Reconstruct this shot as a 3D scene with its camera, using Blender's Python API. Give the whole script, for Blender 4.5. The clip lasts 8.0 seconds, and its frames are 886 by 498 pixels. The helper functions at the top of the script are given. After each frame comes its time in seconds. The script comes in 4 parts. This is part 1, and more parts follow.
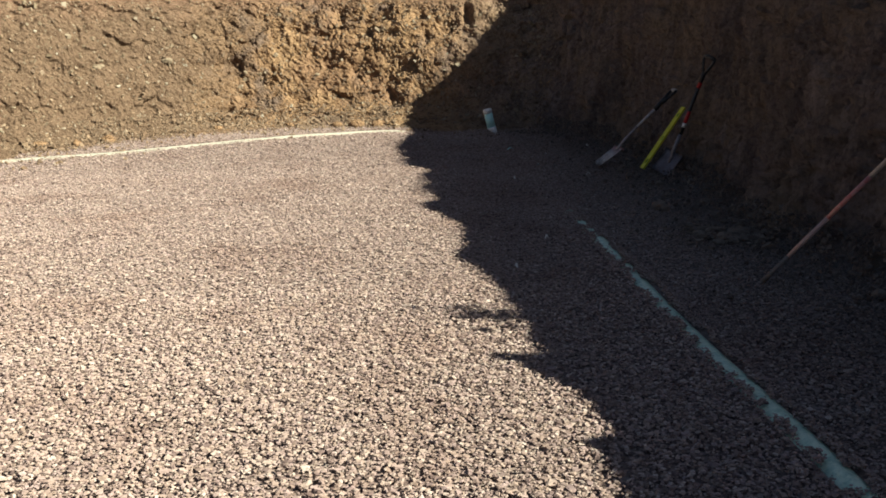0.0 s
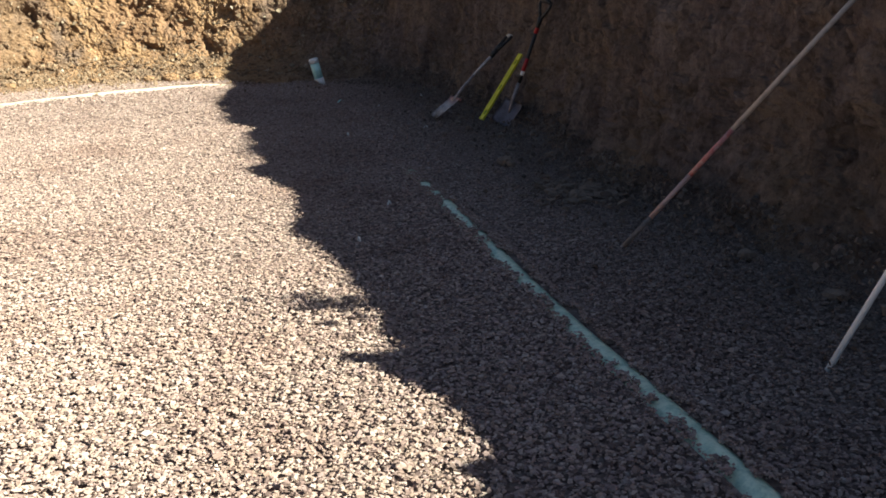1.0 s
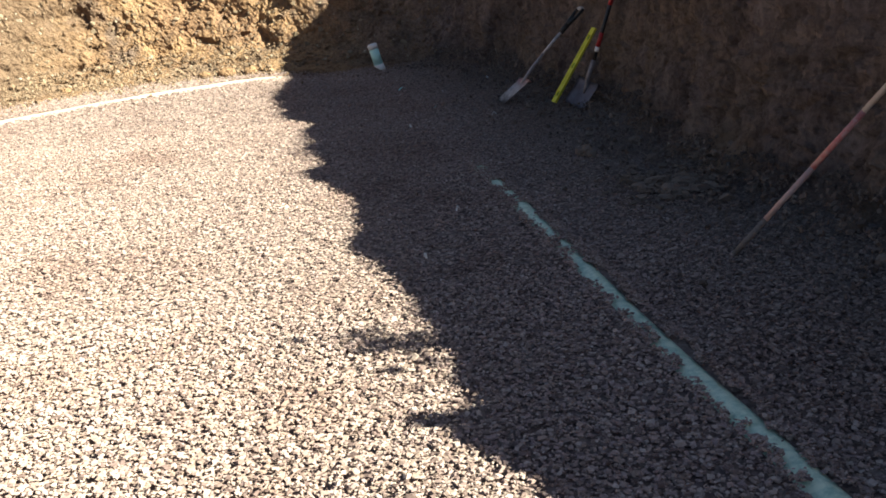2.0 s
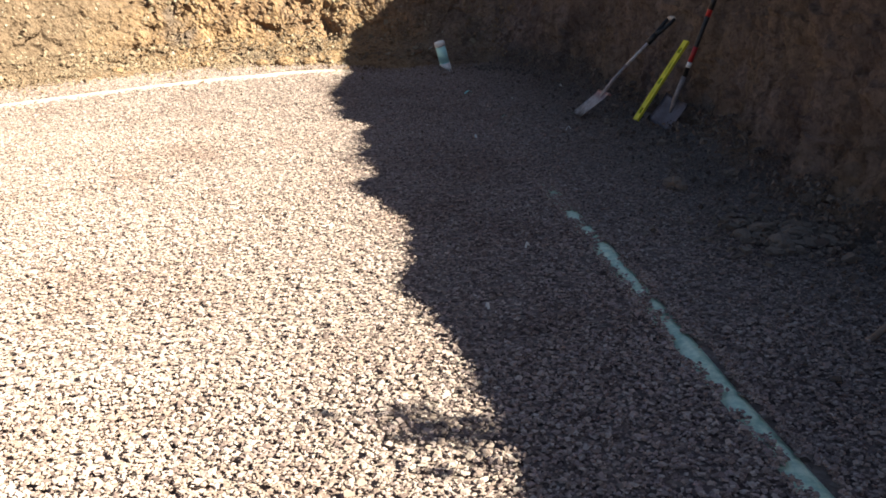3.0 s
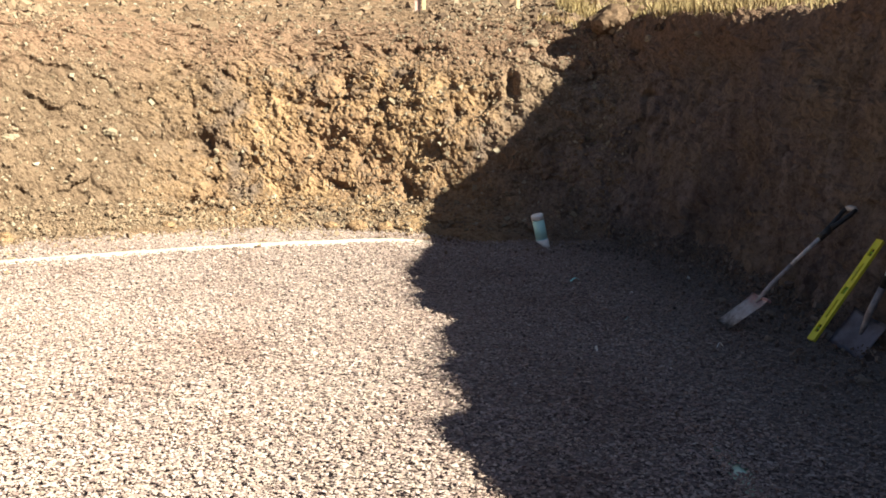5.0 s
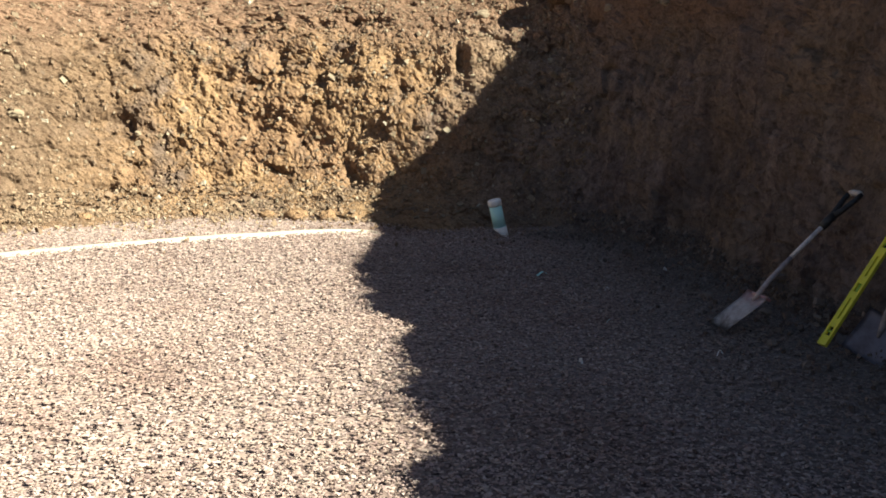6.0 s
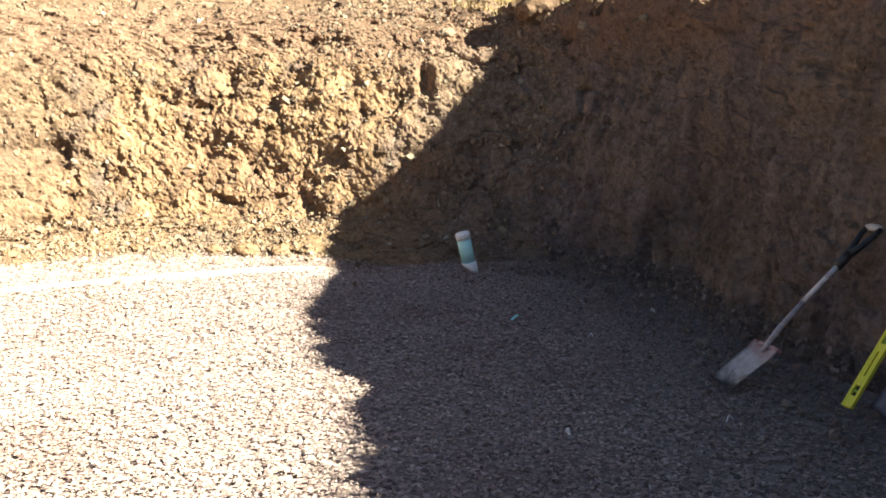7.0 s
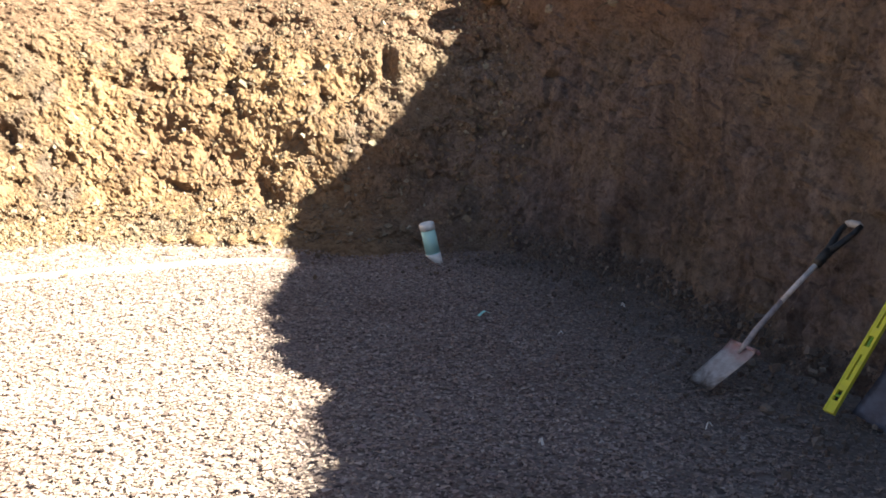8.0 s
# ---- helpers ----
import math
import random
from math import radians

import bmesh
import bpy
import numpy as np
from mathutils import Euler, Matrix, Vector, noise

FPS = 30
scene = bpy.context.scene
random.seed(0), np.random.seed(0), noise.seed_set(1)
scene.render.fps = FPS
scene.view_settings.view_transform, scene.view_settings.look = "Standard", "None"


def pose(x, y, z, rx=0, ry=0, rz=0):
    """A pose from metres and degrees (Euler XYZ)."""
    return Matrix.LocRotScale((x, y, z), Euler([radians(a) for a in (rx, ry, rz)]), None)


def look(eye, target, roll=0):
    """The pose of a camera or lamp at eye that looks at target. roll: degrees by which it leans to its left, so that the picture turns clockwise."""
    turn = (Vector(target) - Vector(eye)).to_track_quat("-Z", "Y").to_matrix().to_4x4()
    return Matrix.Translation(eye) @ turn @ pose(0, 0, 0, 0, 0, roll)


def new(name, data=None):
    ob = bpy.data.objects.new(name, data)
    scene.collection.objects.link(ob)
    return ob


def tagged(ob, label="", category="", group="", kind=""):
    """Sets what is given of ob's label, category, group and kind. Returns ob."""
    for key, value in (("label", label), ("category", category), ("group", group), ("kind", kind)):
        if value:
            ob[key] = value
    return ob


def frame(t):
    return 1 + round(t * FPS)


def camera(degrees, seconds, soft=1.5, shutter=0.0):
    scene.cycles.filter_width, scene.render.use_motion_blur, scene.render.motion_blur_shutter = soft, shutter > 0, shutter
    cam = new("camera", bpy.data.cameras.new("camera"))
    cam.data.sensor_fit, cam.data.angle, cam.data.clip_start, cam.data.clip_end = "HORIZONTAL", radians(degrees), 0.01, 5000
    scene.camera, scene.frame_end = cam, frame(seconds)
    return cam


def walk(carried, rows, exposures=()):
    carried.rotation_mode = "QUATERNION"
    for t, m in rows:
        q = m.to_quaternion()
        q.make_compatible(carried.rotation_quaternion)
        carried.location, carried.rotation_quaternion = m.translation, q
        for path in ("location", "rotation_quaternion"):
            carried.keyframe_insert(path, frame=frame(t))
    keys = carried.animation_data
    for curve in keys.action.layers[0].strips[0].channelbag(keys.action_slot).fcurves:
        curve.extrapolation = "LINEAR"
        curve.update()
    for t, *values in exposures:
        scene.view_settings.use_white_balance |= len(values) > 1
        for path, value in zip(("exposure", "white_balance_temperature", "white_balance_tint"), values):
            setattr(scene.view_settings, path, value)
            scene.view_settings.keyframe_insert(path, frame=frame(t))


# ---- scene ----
cam = camera(50.1, 8.0, soft=1.7)
PATH = [
    (0, (0.671, -0.112, 1.138), (0.755, 1.839, 0.708), -1.6),
    (0.2, (0.597, -0.021, 1.140), (0.687, 1.921, 0.671), -2.5),
    (0.5, (0.628, 0.170, 1.160), (0.806, 2.103, 0.682), -2.0),
    (0.8, (0.635, 0.300, 1.128), (0.994, 2.200, 0.620), -1.2),
    (1, (0.695, 0.404, 1.144), (1.119, 2.279, 0.594), -2.0),
    (1.2, (0.746, 0.545, 1.134), (1.106, 2.437, 0.598), -3.0),
    (1.5, (0.801, 0.714, 1.136), (1.080, 2.621, 0.603), -5.0),
    (1.7, (0.804, 0.796, 1.159), (1.054, 2.698, 0.594), -6.6),
    (2.8, (0.827, 1.472, 1.144), (1.143, 3.354, 0.546), -1.1),
    (3, (0.846, 1.590, 1.151), (1.010, 3.493, 0.558), -2.6),
    (3.2, (0.853, 1.717, 1.161), (0.978, 3.630, 0.590), -3.6),
    (3.5, (0.852, 1.954, 1.165), (0.876, 3.873, 0.604), -3.4),
    (4, (0.804, 2.309, 1.173), (0.959, 4.237, 0.664), 0.7),
    (4.2, (0.779, 2.473, 1.126), (1.028, 4.413, 0.705), 1.4),
    (4.5, (0.757, 2.667, 1.134), (0.947, 4.622, 0.759), 1.6),
    (4.7, (0.788, 2.859, 1.122), (0.826, 4.841, 0.862), 0.4),
    (5.8, (0.693, 3.714, 1.124), (0.779, 5.686, 0.802), -0.1),
    (6, (0.699, 3.843, 1.116), (0.868, 5.810, 0.800), -0.0),
    (6.3, (0.764, 4.047, 1.122), (0.996, 6.010, 0.820), 0.2),
    (6.5, (0.800, 4.167, 1.136), (1.045, 6.132, 0.855), 0.6),
    (7, (0.785, 4.485, 1.110), (1.022, 6.453, 0.844), -0.2),
    (7.5, (0.763, 4.682, 1.132), (1.044, 6.638, 0.825), -0.2),
    (8, (0.786, 4.696, 1.145), (1.106, 6.646, 0.841), 0.2),
]
walk(cam, [(t, look(eye, target, roll)) for t, eye, target, roll in PATH],
     [(0.0, 0.95), (0.5, 1.05), (1.0, 1.62), (1.5, 1.75), (3.0, 1.88), (3.5, 1.48), (4.0, 1.38), (4.5, 1.95), (4.7, 1.85), (6.0, 1.56), (6.5, 2.15), (7.0, 2.34), (8.0, 2.42)])

# ---- world and sun ----
SUN_WAY = Vector((-1.45, 1.0, -1.0))
sun_elev = math.atan2(1.0, math.hypot(1.45, 1.0))
world = bpy.data.worlds.new("world")
scene.world = world
world.use_nodes = True
wn = world.node_tree.nodes
sky = wn.new("ShaderNodeTexSky")
sky.sky_type = 'NISHITA'
sky.sun_disc = False
sky.dust_density = 0.9
sky.ozone_density = 1.0
sky.sun_elevation = sun_elev
sky.sun_rotation = math.atan2(1.45, -1.0)
wn["Background"].inputs["Strength"].default_value = 0.0245
world.node_tree.links.new(sky.outputs[0], wn["Background"].inputs["Color"])
sun = new("sun", bpy.data.lights.new("sun", 'SUN'))
sun.data.energy = 5.0
sun.data.angle = radians(0.5)
sun.data.color = (1.0, 0.995, 0.785)
sun.matrix_world = look((20, -8, 15), Vector((20, -8, 15)) + SUN_WAY)


# ---- materials ----
def mat(name):
    m = bpy.data.materials.new(name)
    m.use_nodes = True
    nt = m.node_tree
    b = nt.nodes["Principled BSDF"]
    return m, nt, b


def node(nt, kind, **values):
    n = nt.nodes.new(kind)
    for k, v in values.items():
        n.inputs[k.replace("_", " ")].default_value = v
    return n


def ramp(nt, fac, stops):
    r = nt.nodes.new("ShaderNodeValToRGB")
    e = r.color_ramp.elements
    while len(e) < len(stops):
        e.new(0.5)
    for el, (p, c) in zip(e, stops):
        el.position = p
        el.color = (*c, 1)
    nt.links.new(fac, r.inputs[0])
    return r.outputs[0]


def mix(nt, fac, a, b, mode='MIX'):
    n = nt.nodes.new("ShaderNodeMix")
    n.data_type = 'RGBA'
    n.blend_type = mode
    for sock, v in ((n.inputs[0], fac), (n.inputs[6], a), (n.inputs[7], b)):
        if isinstance(v, (int, float)):
            sock.default_value = v
        elif isinstance(v, tuple):
            sock.default_value = (*v, 1)
        else:
            nt.links.new(v, sock)
    return n.outputs[2]


def noise_tex(nt, scale, detail=4.0, rough=0.6, stretch=None):
    co = nt.nodes.new("ShaderNodeTexCoord").outputs["Object"]
    if stretch:
        mp = nt.nodes.new("ShaderNodeMapping")
        mp.inputs["Scale"].default_value = stretch
        nt.links.new(co, mp.inputs[0])
        co = mp.outputs[0]
    n = node(nt, "ShaderNodeTexNoise", Scale=scale, Detail=detail, Roughness=rough)
    nt.links.new(co, n.inputs["Vector"])
    return n.outputs["Fac"]


def bump(nt, b, height, strength, distance):
    n = node(nt, "ShaderNodeBump", Strength=strength, Distance=distance)
    nt.links.new(height, n.inputs["Height"])
    nt.links.new(n.outputs[0], b.inputs["Normal"])


def place(nt):
    """The x, y and z of the shaded place."""
    sep = nt.nodes.new("ShaderNodeSeparateXYZ")
    nt.links.new(nt.nodes.new("ShaderNodeTexCoord").outputs["Object"], sep.inputs[0])
    return sep.outputs


def fade(nt, value, wobble, amount, lo, hi):
    """A soft, uneven step from 0 to 1 where the value passes from lo to hi."""
    add = nt.nodes.new("ShaderNodeMath")
    add.operation = 'MULTIPLY_ADD'
    nt.links.new(wobble, add.inputs[0])
    add.inputs[1].default_value = amount
    nt.links.new(value, add.inputs[2])
    r = nt.nodes.new("ShaderNodeMapRange")
    nt.links.new(add.outputs[0], r.inputs[0])
    r.inputs[1].default_value, r.inputs[2].default_value = lo + amount * 0.5, hi + amount * 0.5
    return r.outputs[0]


def earth_material(name, far, east=None, top=None, red=None, west=None, grain=(0.50, 0.43, 0.34), rough=0.95):
    """Dug subsoil: broad patches of ochre and grey clay, fine crumbs and pale grit; browner to the east, redder in the top layer."""
    m, nt, b = mat(name)
    broad = ramp(nt, noise_tex(nt, 1.6, 6, 0.7), list(zip((0.36, 0.47, 0.6), far)))
    relief = noise_tex(nt, 38, 7, 0.8)
    if red:
        broad = mix(nt, ramp(nt, noise_tex(nt, 0.9, 5, 0.65), [(0.5, (0, 0, 0)), (0.64, (0.8, 0.8, 0.8))]), broad, red)
    if west:
        broad = mix(nt, fade(nt, place(nt)[0], noise_tex(nt, 1.1, 5, 0.65), 1.6, -2.1, -0.9), west, broad)
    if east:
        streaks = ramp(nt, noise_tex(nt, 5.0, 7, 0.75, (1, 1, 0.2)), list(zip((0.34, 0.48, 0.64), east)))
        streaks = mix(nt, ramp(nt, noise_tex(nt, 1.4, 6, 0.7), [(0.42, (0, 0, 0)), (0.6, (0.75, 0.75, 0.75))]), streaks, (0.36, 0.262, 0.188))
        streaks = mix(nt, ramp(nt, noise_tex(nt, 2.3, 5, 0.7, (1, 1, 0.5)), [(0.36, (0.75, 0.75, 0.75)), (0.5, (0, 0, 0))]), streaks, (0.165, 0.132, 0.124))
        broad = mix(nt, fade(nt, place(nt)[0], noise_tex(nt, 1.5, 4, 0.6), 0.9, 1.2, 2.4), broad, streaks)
    if top:
        broad = mix(nt, fade(nt, place(nt)[2], noise_tex(nt, 1.8, 5, 0.7), 1.1, 1.45, 1.9), broad, top)
    fine = ramp(nt, noise_tex(nt, 24, 6, 0.75), [(0.3, (0.45, 0.41, 0.38)), (0.52, (1, 1, 1)), (0.8, (1.25, 1.2, 1.15))])
    c = mix(nt, 0.9, broad, fine, 'MULTIPLY')
    lumps = ramp(nt, noise_tex(nt, 7.5, 5, 0.7), [(0.34, (0.6, 0.57, 0.55)), (0.5, (1, 1, 1))])
    c = mix(nt, 0.75, c, lumps, 'MULTIPLY')
    grit = ramp(nt, noise_tex(nt, 55, 2, 0.5), [(0.70, (0, 0, 0)), (0.80, (0.8, 0.8, 0.8))])
    c = mix(nt, grit, c, grain)
    nt.links.new(c, b.inputs["Base Color"])
    b.inputs["Roughness"].default_value = rough
    b.inputs["Diffuse Roughness"].default_value = 1.0
    b.inputs["Specular IOR Level"].default_value = 0.15
    bump(nt, b, relief, 1.0, 0.05)
    return m


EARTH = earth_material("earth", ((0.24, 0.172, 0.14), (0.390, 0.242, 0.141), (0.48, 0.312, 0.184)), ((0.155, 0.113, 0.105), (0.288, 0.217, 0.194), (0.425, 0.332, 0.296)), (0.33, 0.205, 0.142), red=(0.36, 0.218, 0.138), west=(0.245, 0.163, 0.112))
TOPSOIL = earth_material("topsoil", ((0.181, 0.118, 0.082), (0.273, 0.175, 0.116), (0.339, 0.220, 0.148)), grain=(0.511, 0.417, 0.325))


def gravel_material(name, stops, rough=0.85, bed=False, east_brown=False):
    m, nt, b = mat(name)
    if bed:
        v = node(nt, "ShaderNodeTexVoronoi", Scale=55.0)
        nt.links.new(nt.nodes.new("ShaderNodeTexCoord").outputs["Object"], v.inputs["Vector"])
        sep = nt.nodes.new("ShaderNodeSeparateColor")
        nt.links.new(v.outputs["Color"], sep.inputs[0])
        rand = sep.outputs[0]
        bump(nt, b, v.outputs["Distance"], -1.0, 0.02)
    else:
        rand = nt.nodes.new("ShaderNodeNewGeometry").outputs["Random Per Island"]
        bump(nt, b, noise_tex(nt, 180, 3, 0.7), 0.5, 0.004)
    c = ramp(nt, rand, stops)
    spots = ramp(nt, noise_tex(nt, 120, 3, 0.6), [(0.3, (0.7, 0.68, 0.66)), (0.6, (1, 1, 1))])
    damp = ramp(nt, noise_tex(nt, 1.1, 4, 0.6), [(0.32, (0.78, 0.71, 0.68)), (0.5, (1, 1, 1))])
    c = mix(nt, 0.7, c, spots, 'MULTIPLY')
    c = mix(nt, 0.8, c, damp, 'MULTIPLY')
    # Mixed unevenly towards a darker brown from x 1.75 to 2.75.
    if east_brown:
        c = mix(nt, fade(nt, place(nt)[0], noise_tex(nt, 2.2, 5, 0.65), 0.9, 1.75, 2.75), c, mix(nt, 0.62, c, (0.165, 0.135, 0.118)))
    nt.links.new(c, b.inputs["Base Color"])
    b.inputs["Roughness"].default_value = rough
    b.inputs["Diffuse Roughness"].default_value = 1.0
    return m


GRAVEL_STOPS = [(0.0, (0.135, 0.091, 0.085)), (0.13, (0.275, 0.193, 0.182)), (0.30, (0.415, 0.306, 0.259)), (0.44, (0.400, 0.293, 0.287)), (0.6, (0.485, 0.366, 0.317)),
                (0.72, (0.475, 0.353, 0.346)), (0.86, (0.550, 0.432, 0.381)), (1.0, (0.630, 0.522, 0.483))]
GRAVEL = gravel_material("crushed_gravel", GRAVEL_STOPS, east_brown=True)
# Gravel colours at 0.62: the shade between the stones is put into the bed.
GRAVEL_BED = gravel_material("gravel_bed", [(p, tuple(0.62 * v for v in c)) for p, c in GRAVEL_STOPS], bed=True, east_brown=True)
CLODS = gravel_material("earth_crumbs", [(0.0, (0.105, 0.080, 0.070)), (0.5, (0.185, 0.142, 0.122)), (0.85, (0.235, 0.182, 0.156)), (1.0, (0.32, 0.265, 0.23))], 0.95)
PALE_CLODS = gravel_material("pale_crumbs", [(0.0, (0.20, 0.138, 0.098)), (0.4, (0.29, 0.198, 0.134)), (0.8, (0.36, 0.252, 0.168)), (0.95, (0.41, 0.31, 0.225)), (1.0, (0.50, 0.43, 0.34))], 0.95)
TOPSOIL_CLODS = gravel_material("topsoil_crumbs", [(0.0, (0.131, 0.082, 0.056)), (0.5, (0.236, 0.152, 0.100)), (1.0, (0.343, 0.236, 0.160))], 0.95)
FALLEN = gravel_material("fallen_clay", [(0.0, (0.17, 0.132, 0.110)), (1.0, (0.29, 0.225, 0.185))], 0.95)
PALE_STONE = gravel_material("pale_stone", [(0.0, (0.22, 0.16, 0.105)), (0.6, (0.33, 0.255, 0.18)), (0.9, (0.42, 0.35, 0.26)), (1.0, (0.56, 0.50, 0.42))], 0.9)


def plain_material(name, colour, worn, rough=0.5, metal=0.0, scale=14.0, lo=0.42, hi=0.62):
    """A made surface with scuffs and dirt of a second colour."""
    m, nt, b = mat(name)
    f = ramp(nt, noise_tex(nt, scale, 6, 0.7), [(lo, (0, 0, 0)), (hi, (1, 1, 1))])
    nt.links.new(mix(nt, f, worn, colour), b.inputs["Base Color"])
    b.inputs["Roughness"].default_value = rough
    b.inputs["Metallic"].default_value = metal
    bump(nt, b, noise_tex(nt, scale * 8, 3, 0.6), 0.25, 0.002)
    return m


PIPE_GREEN = plain_material("turquoise_plastic", (0.84, 0.99, 0.78), (0.44, 0.66, 0.52), 0.4, 0, 30, 0.36, 0.58)
RISER_GREEN = plain_material("light_turquoise_plastic", (0.56, 0.97, 0.95), (0.54, 0.94, 0.92), 0.3, 0, 9, 0.3, 0.5)
PIPE_PALE = plain_material("pale_plastic", (0.518, 0.490, 0.418), (0.396, 0.338, 0.274), 0.45, 0, 7, 0.3, 0.5)
WHITE_PLASTIC = plain_material("white_plastic", (0.96, 0.965, 0.97), (0.84, 0.83, 0.82), 0.35, 0, 12, 0.3, 0.42)
YELLOW = plain_material("yellow_paint", (0.86, 0.82, 0.07), (0.66, 0.60, 0.12), 0.35, 0, 20, 0.3, 0.45)
BLACK = plain_material("black_plastic", (0.018, 0.018, 0.02), (0.06, 0.055, 0.05), 0.45, 0, 25, 0.35, 0.55)
VIAL = plain_material("vial_liquid", (0.35, 0.6, 0.08), (0.3, 0.5, 0.08), 0.15)
RED = plain_material("red_paint", (0.5, 0.025, 0.03), (0.3, 0.05, 0.04), 0.4, 0, 20, 0.3, 0.5)
STAKE_RED = plain_material("sprayed_red_paint", (0.62, 0.17, 0.16), (0.66, 0.40, 0.36), 0.6, 0, 30, 0.36, 0.62)
RED_FADED = plain_material("faded_red_paint", (0.62, 0.44, 0.40), (0.56, 0.33, 0.29), 0.6, 0, 22, 0.34, 0.6)
WOOD = plain_material("weathered_wood", (0.60, 0.51, 0.455), (0.46, 0.38, 0.335), 0.75, 0, 30, 0.35, 0.6)
FRESH_WOOD = plain_material("sawn_timber", (0.576, 0.464, 0.288), (0.440, 0.336, 0.200), 0.7, 0, 22, 0.35, 0.6)
MUDDY_WOOD = plain_material("muddy_wood", (0.27, 0.22, 0.195), (0.17, 0.135, 0.115), 0.75, 0, 35, 0.35, 0.6)
STEEL = plain_material("worn_steel", (0.80, 0.76, 0.77), (0.46, 0.40, 0.39), 0.45, 0.0, 22, 0.38, 0.6)
def blade_material():
    """Bright worn steel with mud at the edge and the rest of a red coat near the tread."""
    m, nt, b = mat("worn_blade")
    y_ = place(nt)[1]
    steel = mix(nt, ramp(nt, noise_tex(nt, 22, 6, 0.7), [(0.35, (0, 0, 0)), (0.6, (1, 1, 1))]), (0.62, 0.56, 0.55), (0.90, 0.87, 0.88))
    c = mix(nt, fade(nt, y_, noise_tex(nt, 16, 5, 0.7), 0.24, 0.17, 0.30), steel, (0.62, 0.33, 0.34))
    mud = fade(nt, y_, noise_tex(nt, 20, 5, 0.7), 0.2, 0.0, 0.08)
    c = mix(nt, mud, (0.2, 0.165, 0.14), c)
    nt.links.new(c, b.inputs["Base Color"])
    b.inputs["Roughness"].default_value = 0.45
    return m


SPADE_BLADE = blade_material()
SOCKET = plain_material("dark_socket_steel", (0.20, 0.18, 0.19), (0.34, 0.31, 0.32), 0.45, 0.1, 26, 0.4, 0.62)
WORN_BAR = plain_material("worn_pale_grip", (0.6, 0.57, 0.55), (0.4, 0.37, 0.35), 0.6)
DARK_STEEL = plain_material("dirty_steel", (0.38, 0.36, 0.43), (0.24, 0.215, 0.235), 0.4, 0.1, 14, 0.35, 0.6)
GREY_STEEL = plain_material("dull_grey_steel", (0.50, 0.44, 0.44), (0.34, 0.28, 0.28), 0.5, 0, 30, 0.4, 0.6)
PINK_PAINT = plain_material("worn_red_socket", (0.55, 0.22, 0.22), (0.45, 0.33, 0.32), 0.55, 0.1, 18, 0.4, 0.6)
STRAW = gravel_material("dry_grass", [(0.0, (0.315, 0.218, 0.093)), (0.5, (0.473, 0.345, 0.164)), (0.85, (0.378, 0.282, 0.123)), (1.0, (0.567, 0.451, 0.271))], 0.8)
TWIG = plain_material("dry_stem", (0.20, 0.14, 0.08), (0.12, 0.09, 0.05), 0.9)


# ---- small tools ----
def part(name, bm, material, parent=None, label="", smooth=False):
    me = bpy.data.meshes.new(name)
    if smooth:
        for f in bm.faces:
            f.smooth = True
    bm.to_mesh(me)
    bm.free()
    me.materials.append(material)
    ob = new(name, me)
    if parent:
        ob.parent = parent
    if label:
        ob["label"] = label
    return ob


def thing(name, m, label, category, group=""):
    ob = new(name)
    ob.empty_display_size = 0.1
    ob.matrix_world = m
    return tagged(ob, label, category, group)


def mesh_np(name, verts, faces, material, smooth=False):
    """A mesh from arrays of places and of faces with equally many corners."""
    me = bpy.data.meshes.new(name)
    k = faces.shape[1]
    me.vertices.add(len(verts))
    me.vertices.foreach_set("co", np.ascontiguousarray(verts, np.float32).ravel())
    me.loops.add(faces.size)
    me.loops.foreach_set("vertex_index", np.ascontiguousarray(faces, np.int32).ravel())
    me.polygons.add(len(faces))
    me.polygons.foreach_set("loop_start", np.arange(0, faces.size, k, dtype=np.int32))
    me.polygons.foreach_set("use_smooth", np.full(len(faces), smooth))
    me.update(calc_edges=True)
    me.materials.append(material)
    return new(name, me)


def rnd(ix, iy, iz, seed):
    h = (ix.astype(np.int64) * 374761393 + iy.astype(np.int64) * 668265263 + iz.astype(np.int64) * 2147483647 + seed * 974634777) & 0xFFFFFFFF
    h = ((h ^ (h >> 13)) * 1274126177) & 0xFFFFFFFF
    h = ((h ^ (h >> 16)) * 2246822519) & 0xFFFFFFFF
    return ((h ^ (h >> 15)) & 0xFFFFFF) / float(0x1000000)


def vnoise(p, scale, seed=0):
    """Smooth noise from -1 to 1 at rows of places."""
    q = np.asarray(p, float) * scale
    i = np.floor(q).astype(np.int64)
    f = q - i
    f = f * f * (3 - 2 * f)
    out = np.zeros(len(q))
    for a in (0, 1):
        for b in (0, 1):
            for c in (0, 1):
                w = (f[:, 0] if a else 1 - f[:, 0]) * (f[:, 1] if b else 1 - f[:, 1]) * (f[:, 2] if c else 1 - f[:, 2])
                out += w * rnd(i[:, 0] + a, i[:, 1] + b, i[:, 2] + c, seed)
    return out * 2 - 1


def fbm(p, scale, octaves=4, seed=0):
    return sum(vnoise(p, scale * 2 ** n, seed + n) * 0.5 ** n for n in range(octaves))


